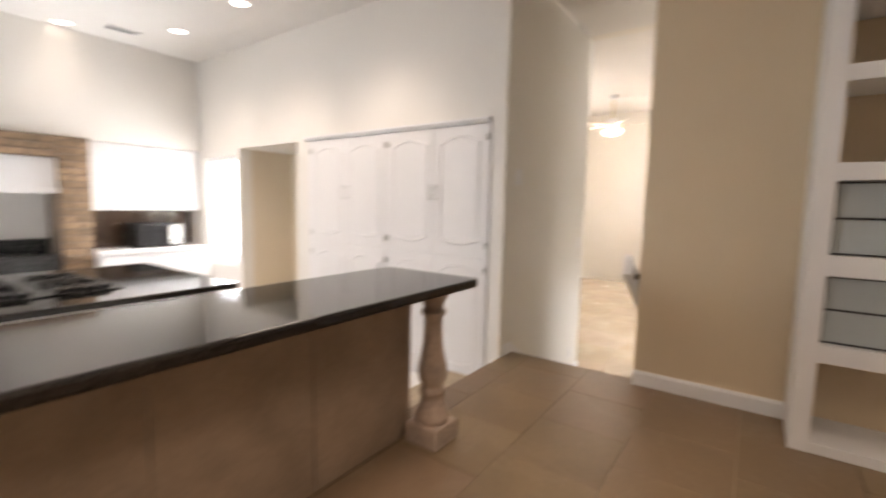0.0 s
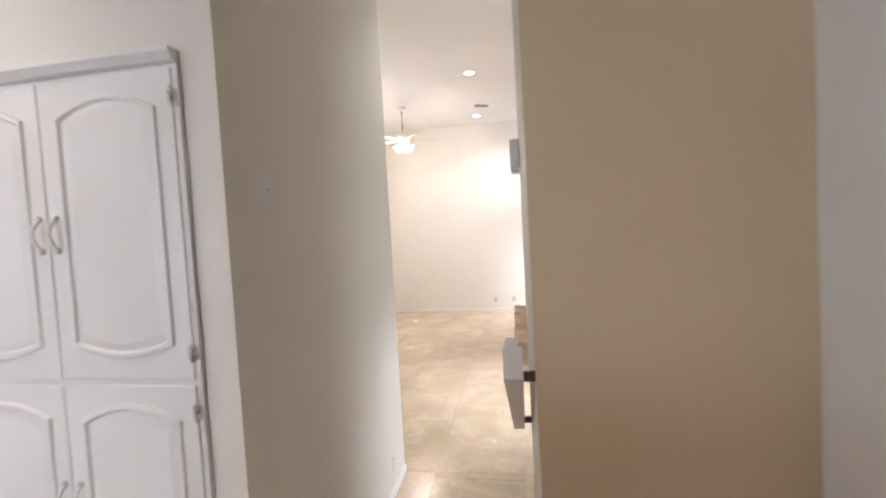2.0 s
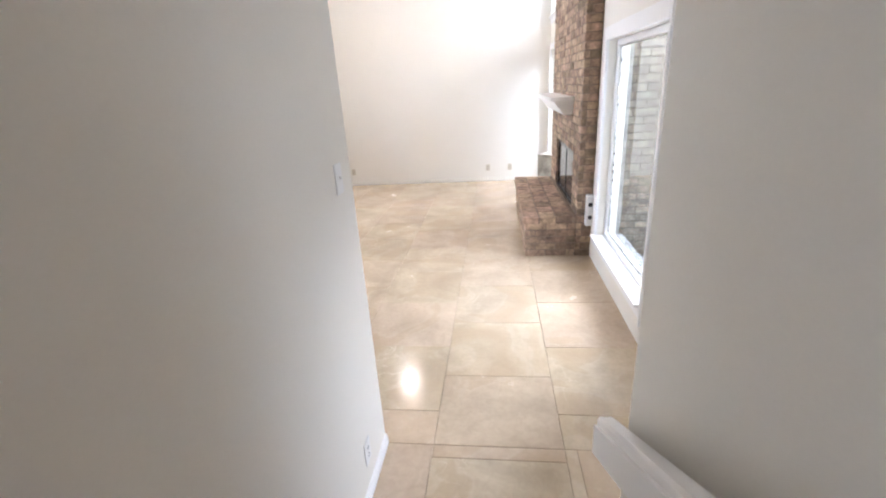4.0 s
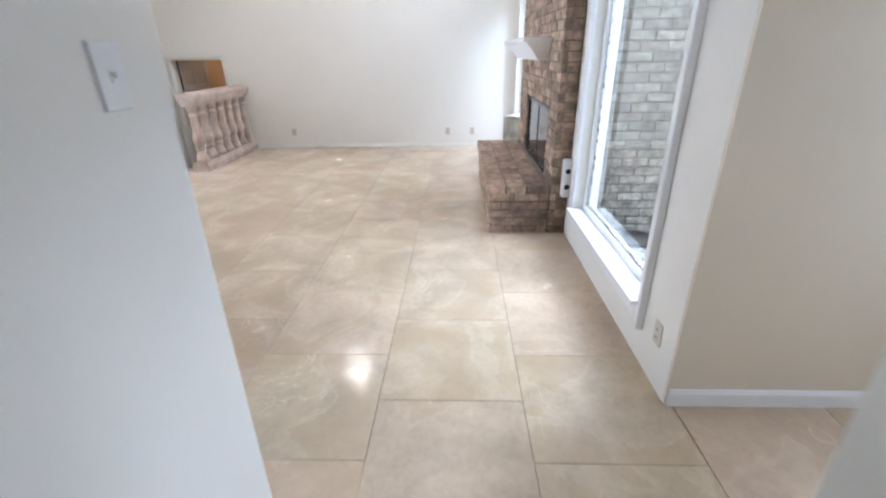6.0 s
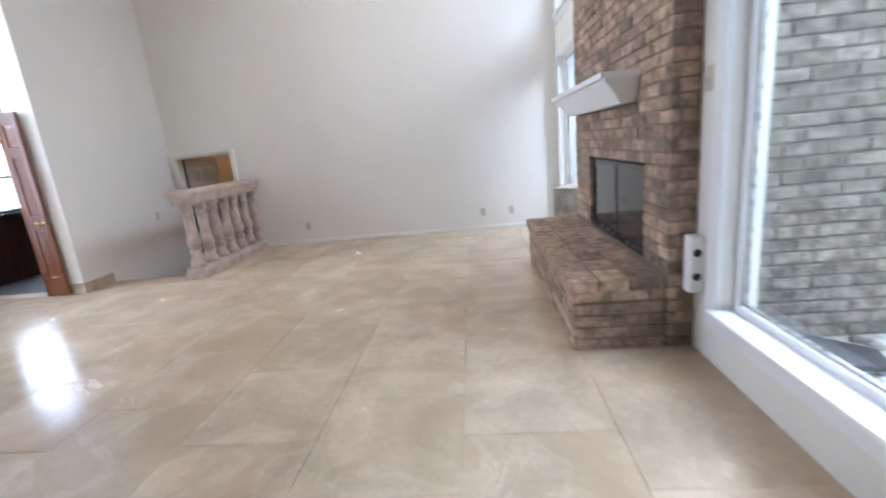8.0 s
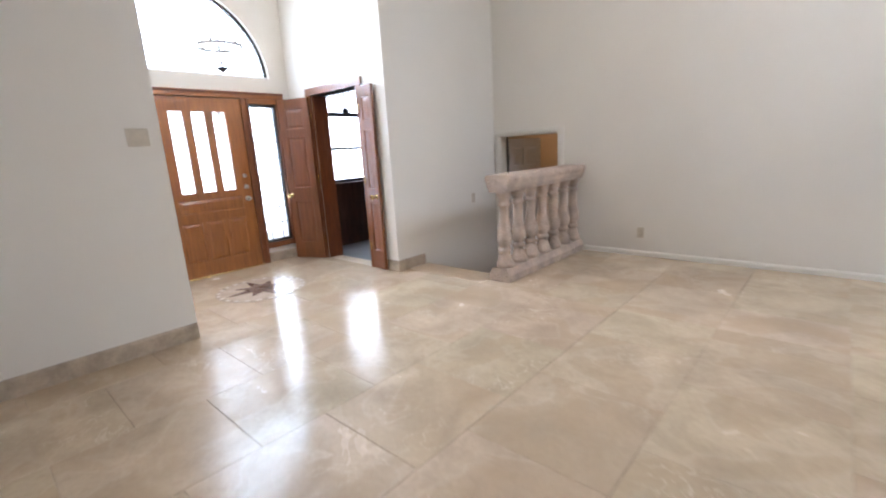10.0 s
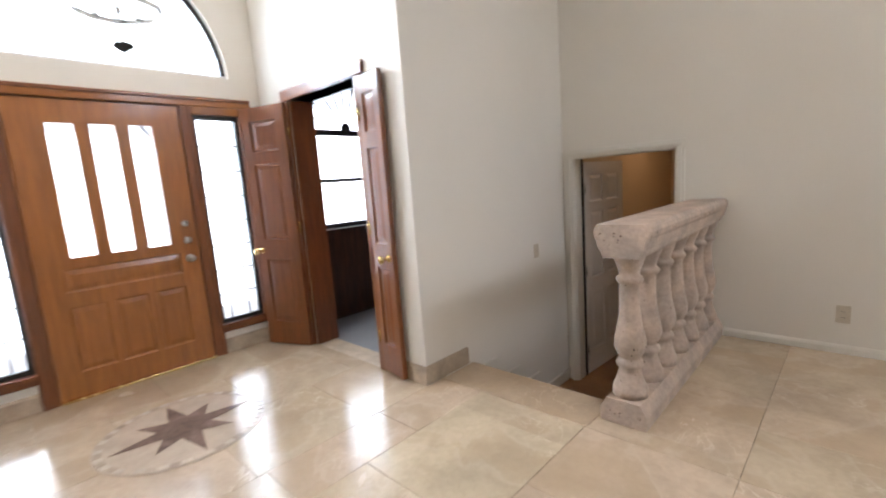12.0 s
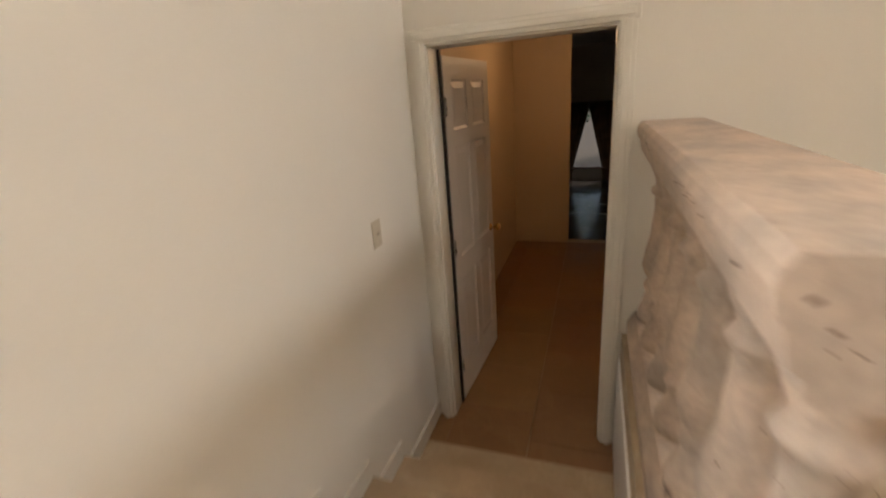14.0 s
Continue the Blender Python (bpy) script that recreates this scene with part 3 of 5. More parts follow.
def brick_mesh(l, h, d, material):
    """A worn brick, its face towards -y, corners a little uneven; a few shared per size."""
    key = (round(l, 2), round(h, 3), round(d, 3), material.name, rng.randrange(3))
    if key not in BRICKS:
        t = bmesh.new()
        bmesh.ops.create_cube(t, size=1, matrix=Matrix.LocRotScale((l / 2, d / 2, h / 2), None, (l, d, h)))
        bmesh.ops.bevel(t, geom=t.edges[:], offset=0.004, segments=1, affect="EDGES")
        for v in t.verts:
            v.co += Vector((rng.uniform(-1, 1), rng.uniform(-1, 1), rng.uniform(-1, 1))) * 0.0016
        BRICKS[key] = mesh_of(t, "brick", material)
    return BRICKS[key]


def brick_face(parent, m, length, height, holes=(), material=None, split=99, joined=None, depth=0.05):
    """Running bond on a face whose lower corner is at m, u along its x, outwards -y. Below split each brick is a part."""
    course = BH + BJ
    rest = bmesh.new()
    k = 0
    while k * course < height - 0.02:
        z, u = k * course, -(BL + BJ) / 2 if k % 2 else 0.0
        h = min(BH, height - z)
        while u < length - 0.02:
            a, b = max(u, 0), min(u + BL, length)
            spans = [(a, b)]
            for h0, h1, z0, z1 in holes:
                if z + h > z0 + 0.01 and z < z1 - 0.01:
                    spans = [s for c in spans for s in ((c[0], min(c[1], h0)), (max(c[0], h1), c[1])) if s[1] - s[0] > 0.025]
            for a, b in spans:
                if b - a < 0.025:
                    continue
                off = rng.uniform(-0.003, 0.003)
                if z < split:
                    ob = new("brick", brick_mesh(b - a, h, depth, material))
                    place(ob, parent, WORLD[parent].inverted() @ m @ Matrix.Translation((a, off, z)))
                else:
                    t = bmesh.new()
                    t.from_mesh(brick_mesh(b - a, h, depth, joined))
                    t.transform(m @ Matrix.Translation((a, off, z)))
                    join(rest, t)
            u += BL + BJ
        k += 1
    if len(rest.verts):
        ob = part("upper_bricks", rest, joined, parent)
        tagged(ob, kind="stuff")
    else:
        rest.free()


fire = thing("fireplace", pose(0.31, 9.17, 0), "brown brick fireplace breast rising to the ceiling with a dark firebox", "fireplace")
part("mortar_core", box(box(box(one(0.318, 0.459, 8.108, 8.45, 0, TOP), 0.318, 0.459, 9.74, 10.242, 0, TOP), 0.318, 0.459, 8.45, 9.74, 1.02, TOP), 0.318, 0.459, 8.45, 9.74, 0, 0.43), MORTAR, fire)
# faces: front (towards -x) runs along -y seen from the room, near side faces -y
front = pose(0.31, 10.25, 0, 0, 0, -90)
FB0, FB1 = 10.25 - 9.73, 10.25 - 8.46
brick_face(fire, front, 2.15, TOP, [(FB0, FB1, 0.40, 1.02), (0.05, 2.05, -1, 0.40)], BRICK, 1.5, BRICKJ)
brick_face(fire, pose(0.36, 8.10, 0), 0.098, TOP, (), BRICK, 1.5, BRICKJ)
brick_face(fire, pose(0.458, 10.25, 0, 0, 0, 180), 0.098, TOP, (), BRICK, 0.0, BRICKJ)
part("firebox", box(box(box(box(one(0.44, 0.458, 8.46, 9.73, 0.43, 1.02), 0.36, 0.44, 8.452, 8.47, 0.43, 1.02), 0.36, 0.44, 9.72, 9.738, 0.43, 1.02), 0.36, 0.44, 8.47, 9.72, 1.0, 1.02), 0.32, 0.44, 8.47, 9.72, 0.425, 0.436), SOOT, fire, "sooty black firebox")
screen = part("fire_screen", box(box(box(box(one(0.335, 0.352, 8.47, 8.50, 0.436, 1.0), 0.335, 0.352, 9.69, 9.72, 0.436, 1.0), 0.335, 0.352, 8.50, 9.69, 0.965, 1.0), 0.335, 0.352, 8.50, 9.69, 0.436, 0.46), 0.335, 0.352, 9.075, 9.105, 0.46, 0.965), STEEL, fire, "black metal firescreen frame")
SMOKE = mat("smoked_glass", (0.03, 0.03, 0.032), 0.08, var=0.2, scale=20, bump=0.0)
for a, b in ((8.50, 9.075), (9.105, 9.69)):
    part("glass_door", one(0.341, 0.346, a, b, 0.46, 0.965), SMOKE, screen)
lintel = bmesh.new()
prism(lintel, [(8.46, 1.02), (9.73, 1.02), (9.73, 1.028), (8.46, 1.028)], 0.315, 0.34, "x")
part("lintel", lintel, STEEL, fire, "thin black steel lintel")

hearth = thing("hearth", pose(0.05, 9.13, 0), "raised brown brick hearth bench in front of the fireplace", "hearth")
part("mortar_core", one(-0.19, 0.308, 8.12, 10.14, 0, 0.352), MORTAR, hearth)
brick_face(hearth, pose(-0.20, 10.15, 0, 0, 0, -90), 2.04, 0.355, (), BRICK)
brick_face(hearth, pose(-0.197, 8.11, 0), 0.50, 0.355, (), BRICK)
part("mortar_bed", one(-0.205, 0.306, 8.105, 10.155, 0.355, 0.425), MORTAR, hearth)
for j in range(3):
    n = 10
    for i in range(n):
        l = 2.09 / n
        ob = new("brick", brick_mesh(0.155, 0.074, l - 0.011, BRICK))
        place(ob, hearth, WORLD[hearth].inverted() @ pose(-0.222 + j * 0.168, 8.085 + i * l, 0.357 + rng.uniform(-0.002, 0.002)))

mantel = thing("mantel_shelf", pose(0.31, 9.33, 1.40), "white moulded wooden mantel shelf on the brick", "mantel")
bm = bmesh.new()
y0, y1, x = 8.60, 10.06, 0.308
rings = []
for d, z, e in ((0.09, 1.385, 0.0), (0.10, 1.40, 0.01), (0.15, 1.46, 0.05), (0.20, 1.515, 0.075), (0.205, 1.53, 0.08), (0.235, 1.53, 0.10), (0.235, 1.565, 0.10)):
    rings.append([bm.verts.new(c) for c in ((x, y0 - e, z), (x - d, y0 - e, z), (x - d, y1 + e, z), (x, y1 + e, z))])
for a, b in zip(rings, rings[1:]):
    for i in range(4):
        bm.faces.new((a[i], a[(i + 1) % 4], b[(i + 1) % 4], b[i]))
bm.faces.new(rings[0])
bm.faces.new(rings[-1])
part("shelf", bm, TRIM, mantel)

# ---- carved stone balustrade ----
BX = -4.012
bal = thing("balustrade", pose(BX, 11.2, 0), "weathered pinkish carved stone balustrade beside the steps", "balustrade")
bm = bmesh.new()
prof = [(-0.084, 0.860), (-0.092, 0.872), (-0.094, 0.892), (-0.108, 0.900), (-0.113, 0.924), (-0.116, 0.944), (-0.127, 0.960), (-0.131, 0.984), (-0.126, 1.006), (-0.112, 1.022)]
prism(bm, [(BX + a, b) for a, b in prof] + [(BX - a, b) for a, b in prof[::-1]], 10.36, 11.995)
part("cap_rail", bm, CANTERA, bal)
bm = bmesh.new()
prof = [(-0.115, 0.002), (-0.118, 0.07), (-0.10, 0.10), (-0.085, 0.13)]
prism(bm, [(BX + a, b) for a, b in prof] + [(BX - a, b) for a, b in prof[::-1]], 10.37, 11.995)
part("plinth", bm, CANTERA, bal)
BALP = [(0.084, 0.125), (0.084, 0.165), (0.079, 0.182), (0.066, 0.215), (0.056, 0.255), (0.050, 0.275), (0.062, 0.285), (0.066, 0.300), (0.062, 0.315), (0.050, 0.325), (0.052, 0.336),
        (0.067, 0.362), (0.076, 0.395), (0.074, 0.430), (0.065, 0.480), (0.055, 0.530), (0.049, 0.580), (0.046, 0.660), (0.047, 0.714), (0.058, 0.722), (0.065, 0.738), (0.058, 0.752),
        (0.048, 0.760), (0.051, 0.785), (0.063, 0.815), (0.075, 0.848), (0.079, 0.876)]
for i in range(7):
    bm = lathe(bmesh.new(), BALP, 28, (0, 0, 0))
    for v in bm.verts:
        v.co += Vector((noise.noise(v.co * 21 + Vector((i * 3, 0, 0))), noise.noise(v.co * 19 + Vector((0, i * 5, 4))), 0)) * 0.004
    ob = part("baluster", bm, CANTERA, bal, local=True, smooth=True)
    place(ob, bal, WORLD[bal].inverted() @ pose(BX, 10.475 + i * 0.243, 0))
pits = bmesh.new()
PIT = mat("rusty_pit", (0.13, 0.075, 0.05), 0.9, var=0.3, scale=40, bump=0.3)
for i in range(90):
    r = rng.uniform(0.001, 0.0028) * rng.choice((1, 1, 1, 1.8))
    if i < 12:
        c = (BX + rng.uniform(-0.10, 0.10), 10.359, rng.uniform(0.92, 1.0))
        t = Matrix.LocRotScale(c, Euler((0, rng.uniform(-0.5, 0.5), 0)), (r * rng.uniform(1.0, 3.5), 0.0015, r))
    elif i < 40:
        c = (BX + rng.choice((-1, 1)) * 0.1305, rng.uniform(10.4, 11.9), rng.uniform(0.963, 0.984))
        t = Matrix.LocRotScale(c, None, (0.002, r * rng.uniform(0.8, 2), r))
    elif i < 50:
        c = (BX + rng.uniform(-0.1, 0.1), 10.369, rng.uniform(0.02, 0.065))
        t = Matrix.LocRotScale(c, None, (r * 1.5, 0.0015, r * 1.5))
    else:
        k, h, a = rng.choice((0, 0, 0, 1, 2)), rng.uniform(0.2, 0.85), rng.uniform(math.pi, 2.2 * math.pi)
        q = min(range(len(BALP)), key=lambda n: abs(BALP[n][1] - h))
        c = (BX + BALP[q][0] * math.cos(a), 10.475 + k * 0.243 + BALP[q][0] * math.sin(a), BALP[q][1])
        t = Matrix.LocRotScale(c, None, (r, r, r * rng.uniform(1, 2.5)))
    s = bmesh.new()
    bmesh.ops.create_icosphere(s, subdivisions=1, radius=1, matrix=t)
    join(pits, s)
tagged(part("pits", pits, PIT, bal, "dark pits in the stone"), kind="stuff")


# ---- doors ----
def panel_leaf(parent, w, h, panels, wood, cross, t=0.035, lights=()):
    """A framed leaf, x from the hinge, z up, thickness along y: stiles and rails proud of the panels."""
    zs = sorted({0, h, *[p[2] for p in panels], *[p[3] for p in panels]})
    holes = list(panels)
    bm = bmesh.new()
    us = sorted({0, w, *[p[0] for p in holes], *[p[1] for p in holes]})
    for i in range(len(us) - 1):
        for k in range(len(zs) - 1):
            u, z = (us[i] + us[i + 1]) / 2, (zs[k] + zs[k + 1]) / 2
            if not any(p[0] < u < p[1] and p[2] < z < p[3] for p in holes):
                box(bm, us[i], us[i + 1], 0, t, zs[k], zs[k + 1])
    bmesh.ops.remove_doubles(bm, verts=bm.verts, dist=1e-5)
    body = part("leaf", bm, wood, parent, local=True)
    for p in panels:
        if p in lights:
            g = part("light", one(p[0], p[1], t * 0.42, t * 0.58, p[2], p[3]), LEADED, body, "textured leaded glass", local=True)
            g.visible_shadow = False
            continue
        b = bmesh.new()
        for s in (0, 1):
            rings = []
            for inset, y in ((0.0, 0.004), (0.012, 0.012), (0.045, 0.005)):
                yy = y if s == 0 else t - y
                rings.append([b.verts.new(c) for c in ((p[0] + inset, yy, p[2] + inset), (p[1] - inset, yy, p[2] + inset), (p[1] - inset, yy, p[3] - inset), (p[0] + inset, yy, p[3] - inset))])
            for q, r in zip(rings, rings[1:]):
                for i in range(4):
                    b.faces.new((q[i], q[(i + 1) % 4], r[(i + 1) % 4], r[i]))
            b.faces.new(rings[-1])
        part("panel", b, wood, body, local=True)
    return body


def knob(parent, x, z, t, material, sides=(0, 1)):
    for s in sides:
        bm = lathe(bmesh.new(), [(0.028, 0), (0.028, 0.006), (0.010, 0.012), (0.010, 0.035), (0.024, 0.045), (0.028, 0.058), (0.020, 0.07), (0.004, 0.073)], 16, m=pose(x, 0 if s == 0 else t, z, 90 if s == 0 else -90))
        part("knob", bm, material, parent, local=True)


def hinges(parent, zs, t, material):
    for z in zs:
        part("hinge", lathe(bmesh.new(), [(0.007, 0), (0.007, 0.09)], 8, (0, -0.004, z)), material, parent, local=True)


def six(w, h):
    a, c, s = 0.10, w / 2, 0.045
    rows = ((0.22, 0.80), (0.94, 1.58), (1.67, h - 0.11))
    return [(x0, x1, z0, z1) for z0, z1 in rows for x0, x1 in ((a, c - s), (c + s, w - a))]


def tall(w, h):
    return [(0.09, w - 0.09, 0.20, 0.74), (0.09, w - 0.09, 0.90, 1.52), (0.09, w - 0.09, 1.62, h - 0.11)]


# double office doors, both folded back into the foyer
for nm, hinge, turn, lab in (("office_door", (-6.50, 10.085), 180 + 22, "dark stained panelled office door leaf, folded open"), ("office_door", (-5.585, 10.100), -9, "dark stained panelled office door leaf, standing open")):
    d = thing(nm, pose(hinge[0], hinge[1], 0.012, 0, 0, turn), lab, "door", "double office doors")
    mirror = turn > 90
    wd = 0.44 if mirror else 0.26
    body = panel_leaf(d, wd, 1.97, tall(wd, 1.97) if mirror else [(0.06, 0.20, a, b) for _, _, a, b in tall(wd, 1.97)], WOOD, WOODH)
    knob(body, wd - 0.05, 0.81, 0.035, BRASS, (1,) if mirror else (0,))
    hinges(body, (0.2, 0.95, 1.7), 0.035, BRASS)
case = thing("door_1", pose(-6.06, 10.12, 0), "dark stained casing round the office doorway", "door frame", "", "structure")
for a in ((-6.58, -6.50, 0, 2.0), (-5.62, -5.54, 0, 2.0), (-6.60, -5.52, 2.0, 2.085)):
    part("casing", one(a[0], a[1], 10.098, 10.122, a[2], a[3], 0.006), WOOD if a[2] == 0 else WOODH, case)
    part("jamb", one(max(a[0], -6.50) - (0.0 if a[2] else 0.0), min(a[1], -5.62), 10.122, 10.32, a[2], a[3] - (0.06 if a[2] else 0)) if a[2] else one(-6.502 if a[0] < -6 else -5.64, -6.48 if a[0] < -6 else -5.618, 10.122, 10.32, 0, 2.0), WOOD, case)

# front door with its sidelights
FX = -7.0
entry = thing("door_2", pose(FX, 8.98, 0), "oak entry door frame with glazed sidelights", "door frame", "", "structure")
for y0, y1, z0, z1, w in ((7.98, 8.05, 0.0, 2.0, WOOD), (8.40, 8.49, 0, 2.0, WOOD), (9.47, 9.56, 0, 2.0, WOOD), (9.91, 10.0, 0.18, 2.0, WOOD), (7.96, 10.02, 2.0, 2.075, OAKH), (8.05, 8.40, 1.94, 2.0, OAKH), (9.56, 9.91, 1.94, 2.0, OAKH), (8.03, 8.42, 0.18, 0.25, WOODH), (9.54, 9.93, 0.18, 0.25, WOODH)):
    part("jamb", one(FX - 0.12, FX + 0.03, y0, y1, z0, z1, 0.008), w, entry)
for y0, y1 in ((8.05, 8.40), (9.56, 9.91)):
    part("apron", one(FX - 0.15, FX - 0.004, y0 - 0.05, y1 + 0.05, 0, 0.18), WALL, entry, "cream wall under the sidelight")
    side = part("sidelight_frame", box(box(box(one(FX - 0.06, FX - 0.01, y0, y0 + 0.028, 0.25, 1.94), FX - 0.06, FX - 0.01, y1 - 0.028, y1, 0.25, 1.94), FX - 0.06, FX - 0.01, y0 + 0.028, y1 - 0.028, 1.905, 1.94), FX - 0.06, FX - 0.01, y0 + 0.028, y1 - 0.028, 0.25, 0.285), BLACKFRAME, entry, "dark bronze frame")
    p = part("pane", one(FX - 0.04, FX - 0.034, y0 + 0.028, y1 - 0.028, 0.285, 1.905), LEADED, side, "textured leaded glass")
    p.visible_shadow = False
    bm = bmesh.new()
    yc = (y0 + y1) / 2
    for k in range(1, 8):
        z = 0.285 + 1.62 * k / 8
        box(bm, FX - 0.034, FX - 0.030, y0 + 0.028, y1 - 0.028, z - 0.006, z + 0.006)
    for yy in (yc - 0.075, yc + 0.075):
        box(bm, FX - 0.0335, FX - 0.0300, yy - 0.006, yy + 0.006, 0.285, 1.905)
    for zc in (0.285 + 1.62 / 2, 0.285 + 1.62 * 0.25, 0.285 + 1.62 * 0.75):
        for sy in (-1, 1):
            for sz in (-1, 1):
                a = Vector((0, sy * 0.075, sz * 0.10))
                t = Matrix.Translation((FX - 0.0318, yc + sy * 0.0375, zc + sz * 0.05)) @ Euler((math.atan2(0.10, 0.075) * -sy * sz, 0, 0)).to_matrix().to_4x4()
                box(bm, -0.0018, 0.0018, -0.0625, 0.0625, -0.004, 0.004, m=t)
    part("lead_came", bm, BLACKFRAME, side, "thin lead lines")
fd = thing("front_door", pose(FX - 0.035, 9.465, 0.012, 0, 0, -90), "oak front door with three tall glass lights and carved panels", "door")
lights = [(0.185 + i * 0.225, 0.325 + i * 0.225, 0.95, 1.83) for i in range(3)]
low_panels = [(0.13 + i * 0.25, 0.34 + i * 0.25, 0.17, 0.62) for i in range(3)]
body = panel_leaf(fd, 0.97, 1.98, lights + low_panels + [(0.13, 0.84, 0.72, 0.88)], OAK, OAKH, 0.045, lights)
for z, r in ((0.83, 0.030), (0.97, 0.027), (1.10, 0.022)):
    part("lock" if z > 0.9 else "knob", lathe(bmesh.new(), [(r, 0), (r, 0.008), (r * 0.45, 0.014), (r * 0.45, 0.03), (r * 0.9, 0.045), (r * 0.5, 0.058)] if z < 0.9 else [(r, 0), (r, 0.012), (r * 0.6, 0.016), (r * 0.5, 0.02)], 16, m=pose(0.07, 0.045, z, -90)), NICKEL, body, local=True)
for a in ((8.482, 8.512, 0.02, 1.975), (9.448, 9.478, 0.02, 1.975), (8.482, 9.478, 1.975, 1.999)):
    part("stop", one(FX - 0.075, FX - 0.038, a[0], a[1], a[2], a[3], 0.003), OAK, entry)
for y0, y1, z0, z1 in ((8.41, 8.435, 0.0, 2.0), (9.525, 9.55, 0.0, 2.0), (7.97, 10.01, 2.045, 2.068)):
    part("moulding", one(FX + 0.029, FX + 0.042, y0, y1, z0, z1, 0.005), WOOD, entry, "dark stained moulding")
part("threshold", one(FX - 0.13, FX + 0.045, 8.49, 9.47, 0.0, 0.018, 0.005), BRASS, entry, "worn brass threshold")

# arched window over the door
arch = thing("window_4", pose(FX, 8.98, 2.24), "half-round arched window over the entry door", "window", "", "structure")
bm = bmesh.new()
N = 32
for s in (-1, 1):
    pts = [(8.98 + s * 0.9, 2.24)] + [(8.98 + s * 0.9 * math.cos(a), 2.24 + 0.9 * math.sin(a)) for a in [math.pi / 2 * i / N for i in range(1, N + 1)]] + [(8.98 + s * 0.9, 3.14)]
    prism(bm, pts if s > 0 else pts[::-1], FX - 0.178, FX - 0.002, "x")
part("spandrel", bm, WALL, arch)
bm = bmesh.new()
for i in range(N):
    a, b = math.pi * i / N, math.pi * (i + 1) / N
    prism(bm, [(8.98 + r * math.cos(c), 2.24 + r * math.sin(c)) for r, c in ((0.865, a), (0.90, a), (0.90, b), (0.865, b))], FX - 0.10, FX - 0.05, "x")
fr = part("frame", bm, BLACKFRAME, arch)
part("sill", one(FX - 0.12, FX - 0.02, 8.085, 9.875, 2.236, 2.262, 0.005), TRIM, arch)
for ang in (-58,):
    c = math.radians(ang)
    part("glazing_bar", box(bmesh.new(), -0.015, 0.015, 0.28, 0.87, -0.01, 0.01, m=Matrix.Translation((FX - 0.075, 8.98, 2.25)) @ Euler((c, 0, 0)).to_matrix().to_4x4()), BLACKFRAME, arch)
bm = bmesh.new()
prism(bm, [(8.98 + 0.87 * math.cos(math.pi * i / N), 2.26 + 0.87 * math.sin(math.pi * i / N)) for i in range(N + 1)], FX - 0.078, FX - 0.072, "x")
p = part("pane", bm, CLEAR, arch)
p.visible_shadow = False

# lower door at the foot of the steps
case = thing("door_3", pose(-4.65, 12.0, LOW), "white door casing at the foot of the steps", "door frame", "", "structure")
for a in ((-5.135, -5.068, LOW, 1.415), (-4.232, -4.165, LOW, 1.415), (-5.145, -4.155, 1.408, 1.475)):
    bm = one(a[0], a[1], 11.978, 12.003, a[2], a[3], 0.006)
    box(bm, a[0] + 0.02, a[1] - 0.02, 11.968, 11.98, a[2] + (0.02 if a[2] > 0 else 0), a[3] - (0.02 if a[2] > 0 else 0), 0.004)
    part("casing", bm, CREAMTRIM, case)
for a in ((-5.077, -5.060), (-4.240, -4.223)):
    part("jamb", one(a[0], a[1], 12.0, 12.15, LOW, 1.40), CREAMTRIM, case)
part("jamb", one(-5.077, -4.223, 12.0, 12.15, 1.40, 1.417), CREAMTRIM, case)
ld = thing("hall_door", pose(-5.045, 12.16, LOW + 0.012, 0, 0, 86), "white six-panel interior door standing open", "door")
# Black strip drawn where the hinge gap is only dark with shade.
part("hinge_gap_shade", one(-5.0595, -5.048, 12.125, 12.150, LOW, 1.398), DARK, case, "black strip painted for the shade in the hinge gap")
body = panel_leaf(ld, 0.76, 2.04, six(0.76, 2.04), CABINET, CABINET)
knob(body, 0.69, 0.95, 0.035, BRASS)
hinges(body, (0.2, 0.98, 1.75), 0.035, NICKEL)

# medallion in the foyer floor
med = thing("floor_medallion", pose(-5.95, 8.93, 0.0), "round inlaid stone medallion with a brown eight-pointed star", "floor inlay")
bm = bmesh.new()
prism(bm, [(0.43 * math.cos(2 * math.pi * i / 64), 0.43 * math.sin(2 * math.pi * i / 64)) for i in range(64)], 0.0005, 0.004, "z")
part("disc", bm, MOSAIC, med, local=True)
for i in range(16):
    a = math.radians(22.5 * i)
    r = 0.36 if i % 4 == 0 else (0.27 if i % 4 == 2 else 0)
    if not r:
        continue
    for s, mt in ((-1, STAR), (1, SKIRT if i % 4 else STAR)):
        b = a + s * math.radians(22.5)
        bm = bmesh.new()
        tri = [(0, 0), (r * math.cos(a), r * math.sin(a)), (0.135 * math.cos(b), 0.135 * math.sin(b))]
        prism(bm, tri if s > 0 else tri[::-1], 0.003, 0.0065 if i % 4 else 0.0072, "z")
        part("star_point", bm, STAR, med, local=True)
for k in range(48):
    a = 2 * math.pi * k / 48
    bm = one(-0.018, 0.018, -0.022, 0.022, 0.003, 0.0065, 0.001, m=None)
    bm.transform(pose(0.402 * math.cos(a), 0.402 * math.sin(a), 0, 0, 0, math.degrees(a)))
    part("mosaic_tile", bm, MOSAIC if k % 2 else SKIRT, med, local=True)

# ---- pantry cupboards ----


